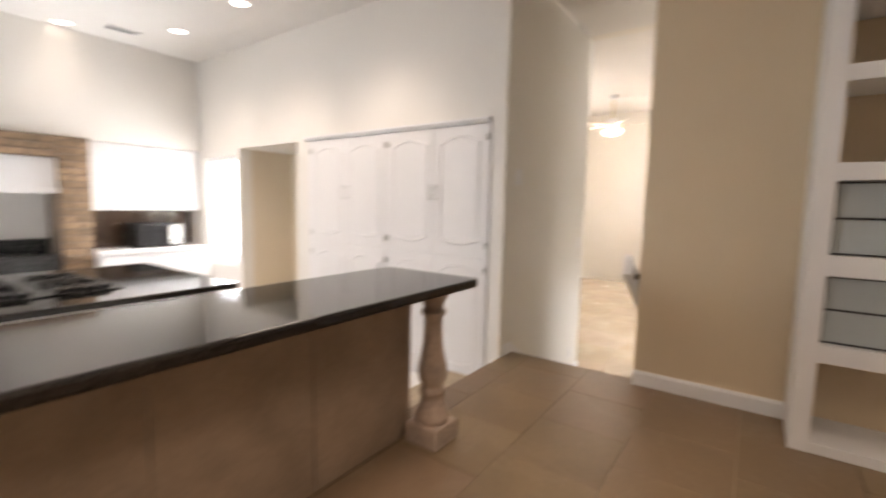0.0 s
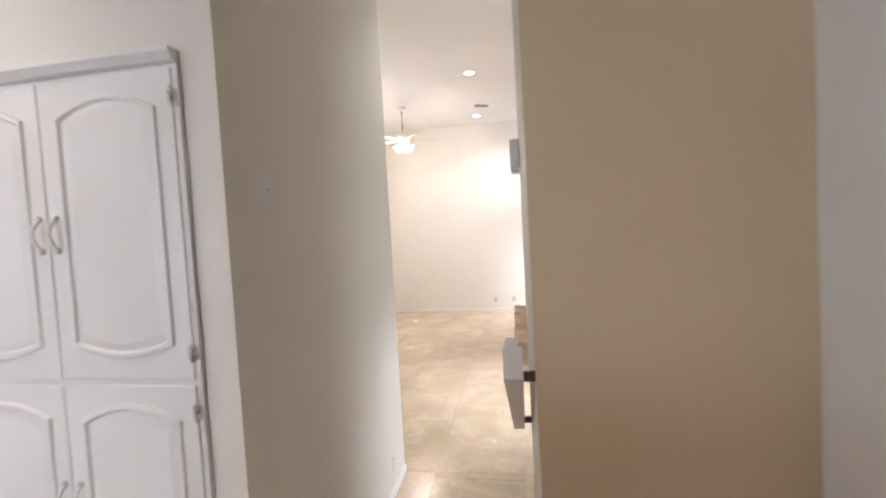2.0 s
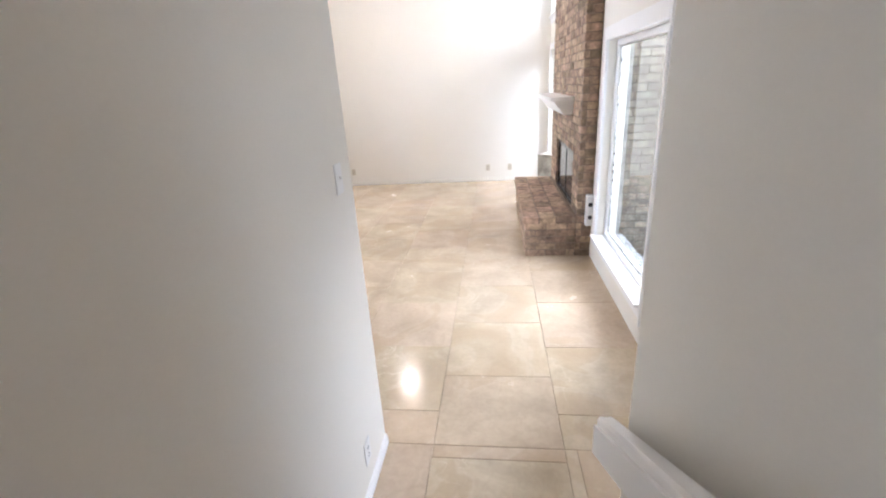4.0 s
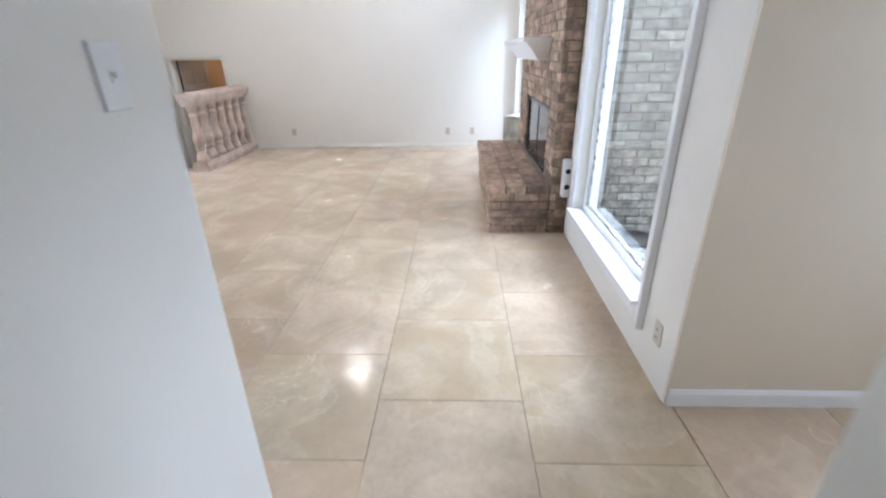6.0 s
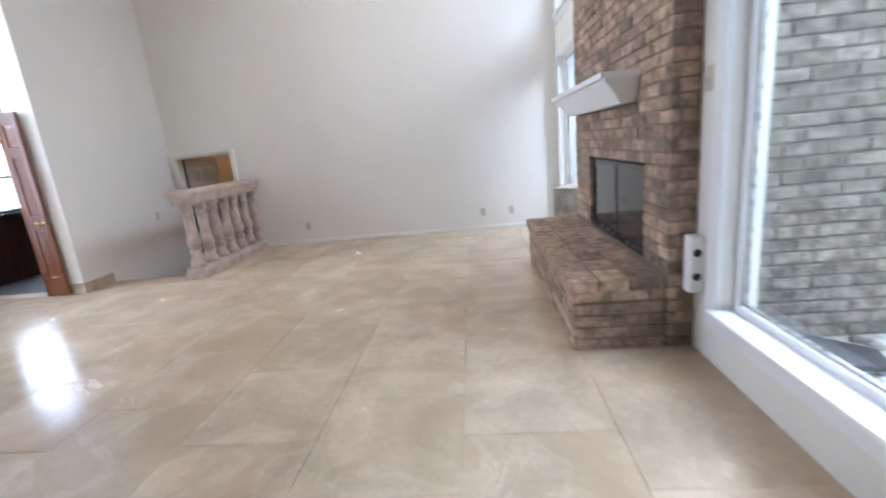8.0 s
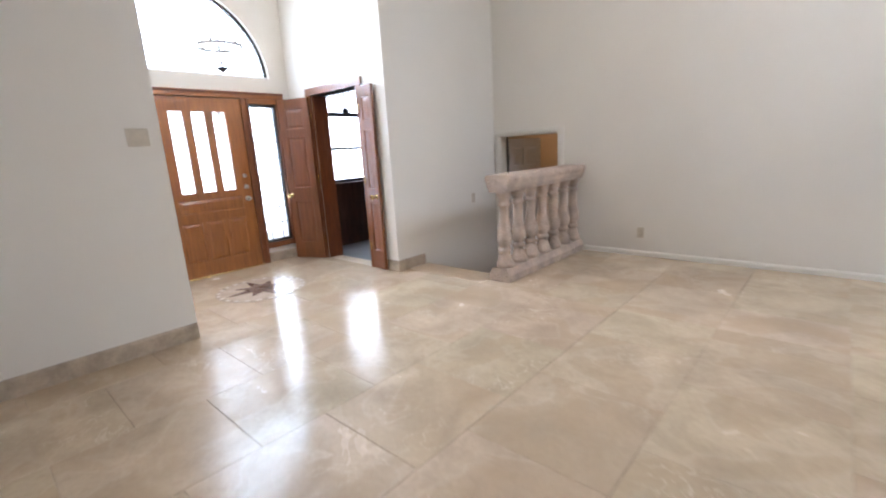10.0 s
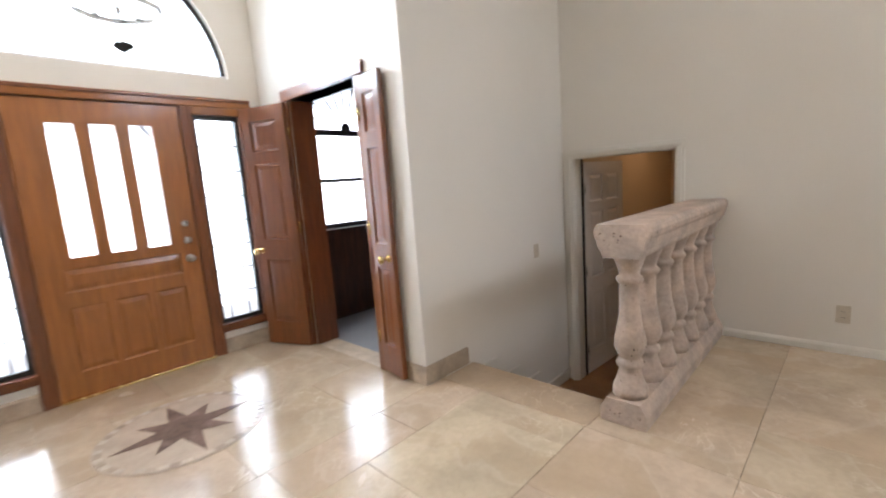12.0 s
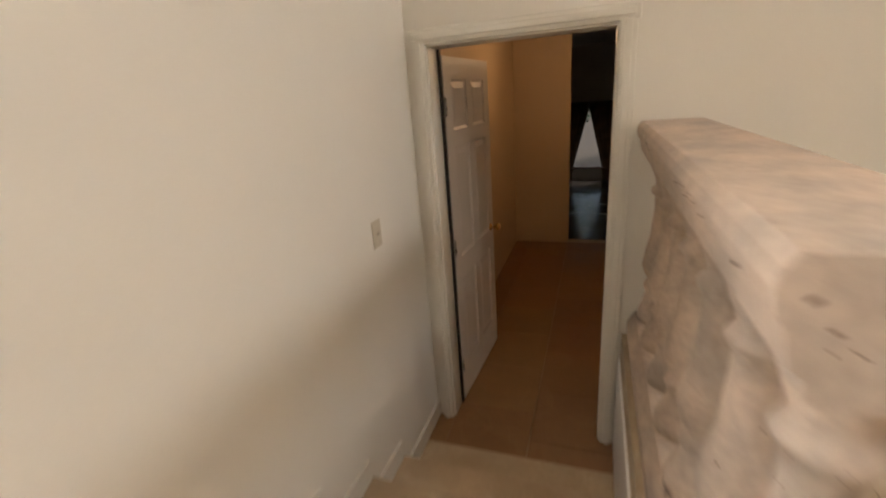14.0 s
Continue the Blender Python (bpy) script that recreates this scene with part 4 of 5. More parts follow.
def arched_panel(bm, x0, x1, z0, z1, rise, y, low=True):
    """A raised panel with a bowed top and bottom edge and a moulded bead round it."""
    xc, hw, n = (x0 + x1) / 2, (x1 - x0) / 2, 10
    top = [(xc + hw * s, z1 - rise * s * s) for s in [1 - 2 * i / n for i in range(n + 1)]]
    bot = [(xc + hw * s, z0 + (rise * 0.7 * s * s if low else 0)) for s in [-1 + 2 * i / n for i in range(n + 1)]]
    loop = top + bot
    zc = (z0 + z1) / 2
    rings = []
    for inset, out in ((0.0, 0.0), (0.006, 0.009), (0.016, 0.010), (0.024, 0.001), (0.05, 0.006)):
        fx, fz = 1 - inset / hw, 1 - inset / ((z1 - z0) / 2)
        rings.append([bm.verts.new((xc + (a - xc) * fx, y - out, zc + (b - zc) * fz)) for a, b in loop])
    for p, q in zip(rings, rings[1:]):
        for i in range(len(loop)):
            bm.faces.new((p[i], p[(i + 1) % len(loop)], q[(i + 1) % len(loop)], q[i]))
    bm.faces.new(rings[-1])


def pull(parent, x, z, y=3.478):
    bm = bmesh.new()
    n = 10
    pts = [Vector((x, y - 0.030 * math.sin(math.pi * i / n), z - 0.055 + 0.11 * i / n)) for i in range(n + 1)]
    rings = []
    for i, c in enumerate(pts):
        d = (pts[min(i + 1, n)] - pts[max(i - 1, 0)]).normalized()
        side, up = Vector((1, 0, 0)), d.cross(Vector((1, 0, 0)))
        r = 0.005 + 0.0025 * math.sin(math.pi * i / n)
        rings.append([bm.verts.new(c + side * r * math.cos(k * math.pi / 4) + up * r * math.sin(k * math.pi / 4)) for k in range(8)])
    for p, q in zip(rings, rings[1:]):
        for k in range(8):
            bm.faces.new((p[k], p[(k + 1) % 8], q[(k + 1) % 8], q[k]))
    bm.faces.new(rings[0][::-1])
    bm.faces.new(rings[-1])
    bmesh.ops.recalc_face_normals(bm, faces=bm.faces)
    h = part("handle", bm, WPLATE, parent, "white porcelain pull with metal ends")
    for p in (pts[0], pts[-1]):
        part("rosette", lathe(bmesh.new(), [(0.012, 0), (0.012, 0.006), (0.007, 0.010)], 12, m=pose(p.x, p.y + 0.002, p.z, 90)), NICKEL, h)


for k, (x0, x1) in enumerate(((-3.32, -2.262), (-2.248, -1.20))):
    cup = thing("pantry_cupboard", pose((x0 + x1) / 2, 3.6, KIT), "tall white built-in pantry cupboard with arched panel doors", "cupboard", "pantry cupboards")
    part("carcass", one(x0, x1, 3.50, 4.1, KIT + 0.005, 2.455), CABINET, cup)
    part("face_frame", one(-3.358 if k == 0 else -2.2545, -2.2555 if k == 0 else -1.192, 3.484, 3.4995, KIT + 0.092, 2.452), CABINET, cup)
    part("plinth", one(x0, x1, 3.488, 3.50, KIT + 0.002, KIT + 0.09, 0.003), CABINET, cup)
    xm = (x0 + x1) / 2
    for z0, z1 in ((KIT + 0.10, 1.408), (1.428, 2.44)):
        for a, b in ((x0 + 0.012, xm - 0.003), (xm + 0.003, x1 - 0.012)):
            bm = one(a, b, 3.478, 3.499, z0, z1, 0.005)
            door = part("door", bm, CABINET, cup)
            bm = bmesh.new()
            arched_panel(bm, a + 0.06, b - 0.06, z0 + 0.075, z1 - 0.06, 0.055, 3.4785)
            part("raised_panel", bm, CABINET, door)
            side = b - 0.03 if a < xm - 0.1 else a + 0.03
            pull(door, side, 1.93 if z0 > 1 else 1.0)
            hx = a if a < xm - 0.1 else b
            for zz in (z0 + 0.09, z1 - 0.09):
                part("hinge", box(lathe(bmesh.new(), [(0.006, 0), (0.006, 0.06)], 8, (hx, 3.474, zz - 0.03)), hx - 0.014, hx + 0.014, 3.474, 3.478, zz - 0.022, zz + 0.022), NICKEL, door)
bm = bmesh.new()
prism(bm, [(3.50, 2.452), (3.47, 2.462), (3.455, 2.485), (3.455, 2.497), (3.50, 2.497)], -3.40, -1.195, "x")
solid("trim", bm, CABINET, "thin white ledge over the pantry cupboards", "moulding", "structure")

# ---- breakfast bar ----
bar = thing("breakfast_bar", pose(-0.9, 0.6, KF), "breakfast bar with a black granite top on a beige stone front", "breakfast bar")
part("base", one(-1.12, -0.92, -1.9, 2.18, KIT, 1.43), TRIM, bar, "white kitchen side")
for i in range(7):
    part("front_panel", one(-0.92, -0.895, -1.9 + i * 0.583, -1.904 + (i + 1) * 0.583, KF, 1.43, 0.003), BEIGEPANEL, bar)
part("end_panel", one(-1.12, -0.895, 2.18, 2.20, KF, 1.43, 0.003), BEIGEPANEL, bar)
bm = bmesh.new()
prism(bm, [(-1.20, -1.9), (-0.59, -1.9), (-0.59, 2.32), (-0.595, 2.34), (-0.61, 2.36), (-0.63, 2.365), (-1.16, 2.365), (-1.18, 2.36), (-1.195, 2.34), (-1.20, 2.32)], 1.43, 1.472, "z")
bmesh.ops.bevel(bm, geom=[e for e in bm.edges if abs(e.verts[0].co.z - e.verts[1].co.z) < 1e-4], offset=0.012, segments=3, affect="EDGES", profile=0.5)
part("counter_top", bm, GRANITE, bar, "polished black granite top")
bm = lathe(bmesh.new(), [(r * 0.98, (z - 0.125) * (1.43 - KF - 0.10) / 0.75 + 0.10) for r, z in BALP], 28)
box(bm, -0.095, 0.095, -0.095, 0.095, 0, 0.105, 0.01)
ob = part("baluster", bm, CANTERA, bar, "carved stone baluster", smooth=False)
place(ob, bar, WORLD[bar].inverted() @ pose(-0.765, 2.215, KF))

# ---- built-in shelves ----
unit = thing("built_in_shelves", pose(1.65, 3.45, KF), "white built-in wall shelves with frosted glass sliding doors", "shelving")
part("side_panel", one(0.70, 0.785, 3.245, 3.66, KF, KTOP - 0.01, 0.004), TRIM, unit)
part("side_panel", one(2.50, 2.598, 3.245, 3.66, KF, KTOP - 0.01, 0.004), TRIM, unit)
part("back_panel", one(0.785, 2.50, 3.63, 3.658, KF, KTOP - 0.01), TAUPEWALL, unit, "light tan painted back")
for z0, z1 in ((KF, 0.70), (1.105, 1.195), (1.529, 1.627), (1.977, 2.06), (2.425, 2.50), (2.80, 2.90), (3.3, 3.4)):
    part("shelf", one(0.785, 2.50, 3.248, 3.63, z0, z1, 0.004), TRIM, unit)
for z0, z1 in ((1.195, 1.529), (1.627, 1.977)):
    zm = (z0 + z1) / 2
    for a, b, y in ((0.787, 1.52, 3.300), (1.49, 2.498, 3.318)):
        sd = part("sliding_door", box(box(box(box(one(a, b, y, y + 0.014, z1 - 0.012, z1 - 0.002), a, b, y, y + 0.014, z0 + 0.002, z0 + 0.010), a, b, y, y + 0.014, zm - 0.005, zm + 0.005), a, a + 0.008, y, y + 0.014, z0 + 0.01, z1 - 0.012), b - 0.02, b, y, y + 0.014, z0 + 0.01, z1 - 0.012), BLACKFRAME, unit, "thin dark metal frame")
        for c, d in ((z0 + 0.010, zm - 0.005), (zm + 0.005, z1 - 0.012)):
            part("pane", one(a + 0.008, b - 0.02, y + 0.004, y + 0.010, c, d), FROST, sd, "frosted glass")

# ---- kitchen beyond the bar ----
isl = thing("kitchen_island", pose(-3.4, 1.5, KIT), "white kitchen island with a black granite top and a gas hob", "kitchen island")
part("body", one(-4.10, -2.70, 0.45, 2.15, KIT + 0.09, 1.18, 0.004), CABINET, isl)
part("plinth", one(-4.05, -2.75, 0.5, 2.10, KIT, KIT + 0.09), DARK, isl)
part("counter_top", one(-4.20, -2.60, 0.36, 2.26, 1.18, 1.222, 0.012), GRANITE, isl, "polished black granite top")
for i in range(3):
    part("door", one(-2.70, -2.682, 0.50 + i * 0.55, 1.03 + i * 0.55, KIT + 0.13, 1.14, 0.005), CABINET, isl)
hob = part("hob", one(-3.75, -2.95, 0.85, 1.65, 1.222, 1.232, 0.004), STEEL, isl, "black gas hob")
for i in range(2):
    for j in range(2):
        x, y = -3.55 + i * 0.4, 1.05 + j * 0.4
        bm = bmesh.new()
        for k in range(3):
            box(bm, x - 0.17, x + 0.17, y - 0.12 + k * 0.12 - 0.006, y - 0.12 + k * 0.12 + 0.006, 1.245, 1.262, 0.003)
        box(bm, x - 0.17, x - 0.155, y - 0.14, y + 0.14, 1.232, 1.258, 0.003)
        box(bm, x + 0.155, x + 0.17, y - 0.14, y + 0.14, 1.232, 1.258, 0.003)
        part("pan_grate", bm, STEEL, hob)
basec = thing("base_cabinets", pose(-5.75, 2.85, KIT), "white base cabinets along the kitchen wall", "base cabinet")
part("body", one(-6.05, -5.47, 2.26, 3.49, KIT, 1.18), CABINET, basec)
for i in range(2):
    part("door", one(-5.47, -5.452, 2.28 + i * 0.61, 2.87 + i * 0.61, KIT + 0.12, 0.98, 0.005), CABINET, basec)
    part("drawer", one(-5.47, -5.452, 2.28 + i * 0.61, 2.87 + i * 0.61, 1.0, 1.16, 0.005), CABINET, basec)
# White stands for bright light reflected off a black granite top.
solid("kitchen_worktop", one(-6.05, -5.43, 2.255, 3.495, 1.18, 1.22, 0.008), TRIM, "base cabinet worktop, white for the reflection on its granite", "worktop")
solid("backsplash", one(-6.05, -6.035, 2.255, 3.495, 1.22, 1.68), mat("dark_brown_tile", (0.12, 0.075, 0.05), 0.25, var=0.2, scale=5), "dark brown tiled backsplash", "backsplash", "structure")
for i in range(2):
    u = thing("wall_cabinet", pose(-5.9, 2.56 + i * 0.6, 1.68), "white kitchen wall cabinet", "wall cabinet", "kitchen wall cabinets")
    part("body", one(-6.05, -5.72, 2.26 + i * 0.615, 2.87 + i * 0.615, 1.68, 2.465), CABINET, u)
    for a in (0, 0.305):
        part("door", one(-5.72, -5.70, 2.265 + i * 0.615 + a, 2.56 + i * 0.615 + a, 1.69, 2.455, 0.005), CABINET, u)
mw = thing("microwave", pose(-5.8, 2.95, 1.22), "black and steel countertop microwave", "microwave")
part("case", one(-5.98, -5.62, 2.68, 3.22, 1.235, 1.52, 0.01), STEEL, mw)
part("door", one(-5.62, -5.60, 2.70, 3.06, 1.25, 1.505, 0.004), SMOKE, mw, "dark glass door")
part("control_panel", one(-5.62, -5.602, 3.07, 3.20, 1.25, 1.505, 0.004), NICKEL, mw)
part("handle", one(-5.60, -5.575, 3.045, 3.06, 1.27, 1.485, 0.004), NICKEL, mw)
for y in (2.72, 3.18):
    part("foot", one(-5.9, -5.7, y - 0.02, y + 0.02, 1.22, 1.236), DARK, mw)
pierb = thing("brick_stove_surround", pose(-5.8, 1.6, KIT), "tan brick pier and arch round the cooker", "brick pier")
CREAMBRICK = mat("tan_kitchen_brick", (0.36, 0.24, 0.15), 0.85, var=0.2, scale=9, fine=60, bump=0.5, per_object=0.25, per_island=0.0)
part("mortar_core", box(one(-6.04, -5.56, 1.98, 2.25, KIT, 2.47), -6.04, -5.56, -0.6, 1.98, 2.24, 2.47), MORTAR, pierb)
brick_face(pierb, pose(-5.548, 1.975, KIT, 0, 0, 90), 0.28, 2.14, (), CREAMBRICK)
brick_face(pierb, pose(-5.548, -0.6, 2.245, 0, 0, 90), 2.56, 0.22, (), CREAMBRICK)
oven = thing("cooker", pose(-5.8, 1.3, KIT), "black range cooker with a white hood above", "cooker")
part("body", one(-6.04, -5.5, 0.7, 1.95, KIT, 1.22, 0.006), STEEL, oven)
part("backguard", one(-6.04, -5.96, 0.7, 1.95, 1.22, 1.36, 0.006), STEEL, oven)
hood = thing("cooker_hood", pose(-5.85, 1.3, 1.95), "white cooker hood between the brick piers", "cooker hood")
part("canopy", one(-6.04, -5.60, 0.4, 1.975, 1.88, 2.235, 0.006), CABINET, hood)
part("lip", one(-5.60, -5.575, 0.4, 1.975, 1.86, 1.92, 0.005), CABINET, hood)

# kitchen windows
w = thing("window_8", pose(-3.5, -2.28, 1.2), "wide white kitchen window over the sink side", "window", "", "structure")
for a in ((-4.6, -4.54, 1.2, 2.5), (-2.46, -2.4, 1.2, 2.5), (-3.53, -3.47, 1.26, 2.44), (-4.54, -2.46, 2.44, 2.5), (-4.54, -2.46, 1.2, 1.26)):
    part("frame", one(a[0], a[1], -2.31, -2.25, a[2], a[3], 0.005), TRIM, w)
for a, b in ((-4.54, -3.53), (-3.47, -2.46)):
    part("pane", one(a, b, -2.283, -2.277, 1.26, 2.44), CLEAR, w).visible_shadow = False
w = thing("window_5", pose(-5.18, 3.5, 1.0), "bright white kitchen window", "window", "", "structure")
for a in ((-5.58, -5.53, 1.0, 2.38), (-4.83, -4.78, 1.0, 2.38), (-5.53, -4.83, 2.33, 2.38), (-5.53, -4.83, 1.0, 1.05)):
    part("frame", one(a[0], a[1], 3.54, 3.60, a[2], a[3], 0.005), TRIM, w)
part("pane", one(-5.53, -4.83, 3.567, 3.573, 1.05, 2.33), CLEAR, w).visible_shadow = False
# office window: lower sashes, fan light above
w = thing("window_6", pose(-7.09, 11.02, 0.9), "dark framed office window with a half-round top", "window", "", "structure")
yc, r = 11.025, 0.475
for a in ((10.55, 10.60, 0.9, 1.86), (11.45, 11.50, 0.9, 1.86), (10.60, 11.45, 0.9, 0.95), (10.60, 11.45, 1.36, 1.40), (10.55, 11.50, 1.82, 1.88)):
    part("sash_bar", one(-7.10, -7.05, a[0], a[1], a[2], a[3], 0.004), BLACKFRAME, w)
part("pane", one(-7.083, -7.077, 10.60, 11.45, 0.95, 1.82), LEADED, w).visible_shadow = False
bm = bmesh.new()
prism(bm, [(yc + r * math.cos(math.pi * i / 24), 1.88 + 0.95 * r * math.sin(math.pi * i / 24)) for i in range(25)], -7.083, -7.077, "x")
part("pane", bm, LEADED, w).visible_shadow = False
bm = bmesh.new()
for s in (-1, 1):
    pts = [(yc + s * r, 1.88)] + [(yc + s * r * math.cos(math.pi / 2 * i / 16), 1.88 + 0.95 * r * math.sin(math.pi / 2 * i / 16)) for i in range(1, 17)] + [(yc + s * r, 2.331)]
    prism(bm, pts if s > 0 else pts[::-1], -7.179, -6.961, "x")
part("spandrel", bm, DARKWOOD, w)
for k in range(9):
    c = math.radians(18 + 18 * k)
    part("glazing_bar", box(bmesh.new(), -0.008, 0.008, 0.10, 0.45, -0.005, 0.005, m=Matrix.Translation((-7.07, yc, 1.88)) @ Euler((c, 0, 0)).to_matrix().to_4x4()), BLACKFRAME, w)
part("sunburst", lathe(bmesh.new(), [(0.055, -0.01), (0.055, 0.01)], 20, m=pose(-7.065, yc, 1.90, 0, 90)), BLACKFRAME, w)

# ---- handrail and wall fittings ----
rail = thing("handrail", pose(-0.17, 4.2, 1.1), "stubby white painted handrail sloping down the hall wall", "handrail")
sl = -0.60
bm = bmesh.new()
prof = [(-0.212, -0.075), (-0.150, -0.075), (-0.150, 0.028), (-0.163, 0.028), (-0.163, 0.06), (-0.197, 0.06), (-0.203, 0.05), (-0.203, 0.028), (-0.212, 0.028)]
a = [bm.verts.new((p[0], 3.59, 1.466 + p[1])) for p in prof]
b = [bm.verts.new((p[0], 4.79, 1.46 + sl * 1.19 + p[1])) for p in prof]
for i in range(len(prof)):
    bm.faces.new((a[i], a[(i + 1) % len(prof)], b[(i + 1) % len(prof)], b[i]))
bm.faces.new(a[::-1])
bm.faces.new(b)
part("rail", bm, TRIM, rail)
for y in (3.68, 4.62):
    z = 1.46 + sl * (y - 3.60)
    part("bracket", one(-0.152, -0.108, y - 0.010, y + 0.010, z - 0.06, z - 0.025, 0.003), STAR, rail, "dark brown bracket")
chime = thing("door_chime", pose(-0.14, 4.68, 2.2), "small white plastic door chime box on the hall wall", "door chime")
part("case", one(-0.160, -0.112, 4.58, 4.74, 2.17, 2.33, 0.008), WPLATE, chime)
part("lower_grille", one(-0.154, -0.114, 4.60, 4.72, 2.158, 2.171, 0.002), NICKEL, chime)


def plate(name, m, label, category, kind, material, w=0.072, h=0.116):
    """A cover plate facing local -y; kind: outlet, or the number of switches."""
    d = thing(name, m, label, category)
    part("cover", one(-w / 2, w / 2, -0.006, 0.0, -h / 2, h / 2, 0.003), material, d, local=True)
    if kind == "outlet":
        for z in (-0.02, 0.02):
            sk = part("socket", lathe(bmesh.new(), [(0.0165, 0), (0.0165, 0.0025)], 14, m=pose(0, -0.0055, z, 90)), material, d, local=True)
            part("slot", box(one(-0.0075, -0.0050, -0.0092, -0.0075, z - 0.005, z + 0.005), 0.0050, 0.0075, -0.0092, -0.0075, z - 0.005, z + 0.005), DARK, sk, local=True)
    else:
        for i in range(kind):
            x = (i - (kind - 1) / 2) * 0.046
            part("toggle", box(one(x - 0.005, x + 0.005, -0.0075, -0.005, -0.012, 0.012), x - 0.004, x + 0.004, -0.017, -0.006, -0.002, 0.008, 0.001), material, d, local=True)
    return d


OUT = "almond wall outlet with a plain cover"
plate("outlet", pose(-3.24, 12.0, 0.26), OUT, "outlet", "outlet", PLATE)
plate("outlet", pose(-0.64, 12.0, 0.25), OUT, "outlet", "outlet", PLATE)
plate("outlet", pose(-0.235, 12.0, 0.25), OUT, "outlet", "outlet", PLATE)
plate("outlet", pose(0.46, 6.215, 0.265, 0, 0, -90), "cream wall outlet beside the picture window", "outlet", "outlet", PLATE)
plate("outlet", pose(-1.09, 5.19, 0.225, 0, 0, 90), "cream wall outlet low on the hall wall", "outlet", "outlet", WPLATE)
plate("light_switch", pose(-1.09, 5.315, 1.44, 0, 0, 90), "single light switch at the end of the hall wall", "light switch", 1, WPLATE)
plate("light_switch", pose(-1.082, 3.745, 2.06, 0, 0, 90), "white double light switch at the top of the steps", "light switch", 2, WPLATE, 0.12, 0.125)
plate("light_switch", pose(-5.15, 7.90, 1.47, 0, 0, 90), "almond double light switch by the foyer", "light switch", 2, PLATE, 0.13)
plate("light_switch", pose(-5.17, 11.49, 0.653, 0, 0, 90), "almond light switch beside the steps", "light switch", 1, PLATE)
plate("light_switch", pose(0.46, 8.03, 1.43, 0, 0, -90), "cream light switch between window and brick", "light switch", 1, PLATE)
sock = thing("socket_box", pose(0.42, 8.06, 0.5), "white surface socket box beside the brick fireplace", "socket box")
part("case", one(0.385, 0.459, 8.005, 8.085, 0.35, 0.66, 0.012), WPLATE, sock)
for z in (0.44, 0.57):
    part("socket", lathe(bmesh.new(), [(0.022, 0), (0.022, 0.003)], 16, m=pose(0.422, 8.006, z, 90)), DARK, sock)

# ---- ceiling fan, lamps and vents ----
fan = thing("ceiling_fan", pose(-2.1, 10.2, TOP), "white ceiling fan with a lit tulip glass lamp", "ceiling fan")
part("canopy", lathe(bmesh.new(), [(0.07, TOP), (0.068, TOP - 0.03), (0.03, TOP - 0.07)][::-1], 20, (-2.1, 10.2, 0)), TRIM, fan)
part("rod", lathe(bmesh.new(), [(0.013, 3.68), (0.013, TOP - 0.05)], 12, (-2.1, 10.2, 0)), BRASS, fan)
part("motor", lathe(bmesh.new(), [(0.05, 3.52), (0.11, 3.54), (0.125, 3.60), (0.11, 3.66), (0.04, 3.70)], 24, (-2.1, 10.2, 0)), TRIM, fan)
for i in range(5):
    m = pose(-2.1, 10.2, 3.56, 0, 0, 72 * i + 20)
    bm = bmesh.new()
    prism(bm, [(0.17, -0.045), (0.60, -0.07), (0.64, -0.05), (0.65, 0.0), (0.64, 0.05), (0.60, 0.07), (0.17, 0.045)], -0.004, 0.004, "z", m=m @ pose(0, 0, 0, 12))
    bl = part("blade", bm, FANWOOD, fan)
    part("blade_iron", box(bmesh.new(), 0.09, 0.22, -0.016, 0.016, -0.012, -0.004, 0.002, m=m), BRASS, bl)
part("light_kit", lathe(bmesh.new(), [(0.03, 3.46), (0.06, 3.48), (0.05, 3.525)], 16, (-2.1, 10.2, 0)), BRASS, fan)
for i in range(4):
    m = pose(-2.1, 10.2, 3.47, 0, 0, 90 * i) @ pose(0.06, 0, 0, 0, 130, 0)
    part("shade", lathe(bmesh.new(), [(0.02, 0), (0.035, 0.03), (0.05, 0.08), (0.065, 0.12)], 16, m=m), BULB, fan, "lit frosted glass tulip shade")
lamp("fan_lamp", "POINT", 32, pose(-2.1, 10.2, 3.22), WARM, radius=0.15)


def downlight(x, y, z, watts, spot=125):
    d = thing("downlight", pose(x, y, z), "round recessed ceiling downlight, lit", "downlight", "recessed downlights")
    bm = bmesh.new()
    n = 24
    rings = [[bm.verts.new((r * math.cos(2 * math.pi * i / n), r * math.sin(2 * math.pi * i / n), h)) for i in range(n)] for r, h in ((0.095, -0.001), (0.093, -0.008), (0.072, -0.006), (0.066, -0.001))]
    for p, q in zip(rings, rings[1:]):
        for i in range(n):
            bm.faces.new((p[i], p[(i + 1) % n], q[(i + 1) % n], q[i]))
    part("trim_ring", bm, TRIM, d, local=True)
    part("lens", lathe(bmesh.new(), [(0.066, -0.004), (0.066, -0.001)], 20), CAN, d, local=True)
    lamp("downlight_lamp", "SPOT", watts, pose(x, y, z - 0.23), WARM, spot=spot, radius=0.36)


for x, y, watts in ((-0.7, 8.78, 20), (-0.8, 11.3, 30), (-3.5, 11.1, 6), (-3.5, 8.6, 26)):
    downlight(x, y, TOP, watts)
# Extra downlight out of view, added to brighten the wall over the entry.
downlight(-5.9, 9.0, TOP, 75, 160)
for x, y, watts in ((-5.5, 2.07, 12), (-4.7, 2.85, 40), (-3.5, 2.85, 50), (-2.2, 2.85, 44)):
    downlight(x, y, KTOP, watts)
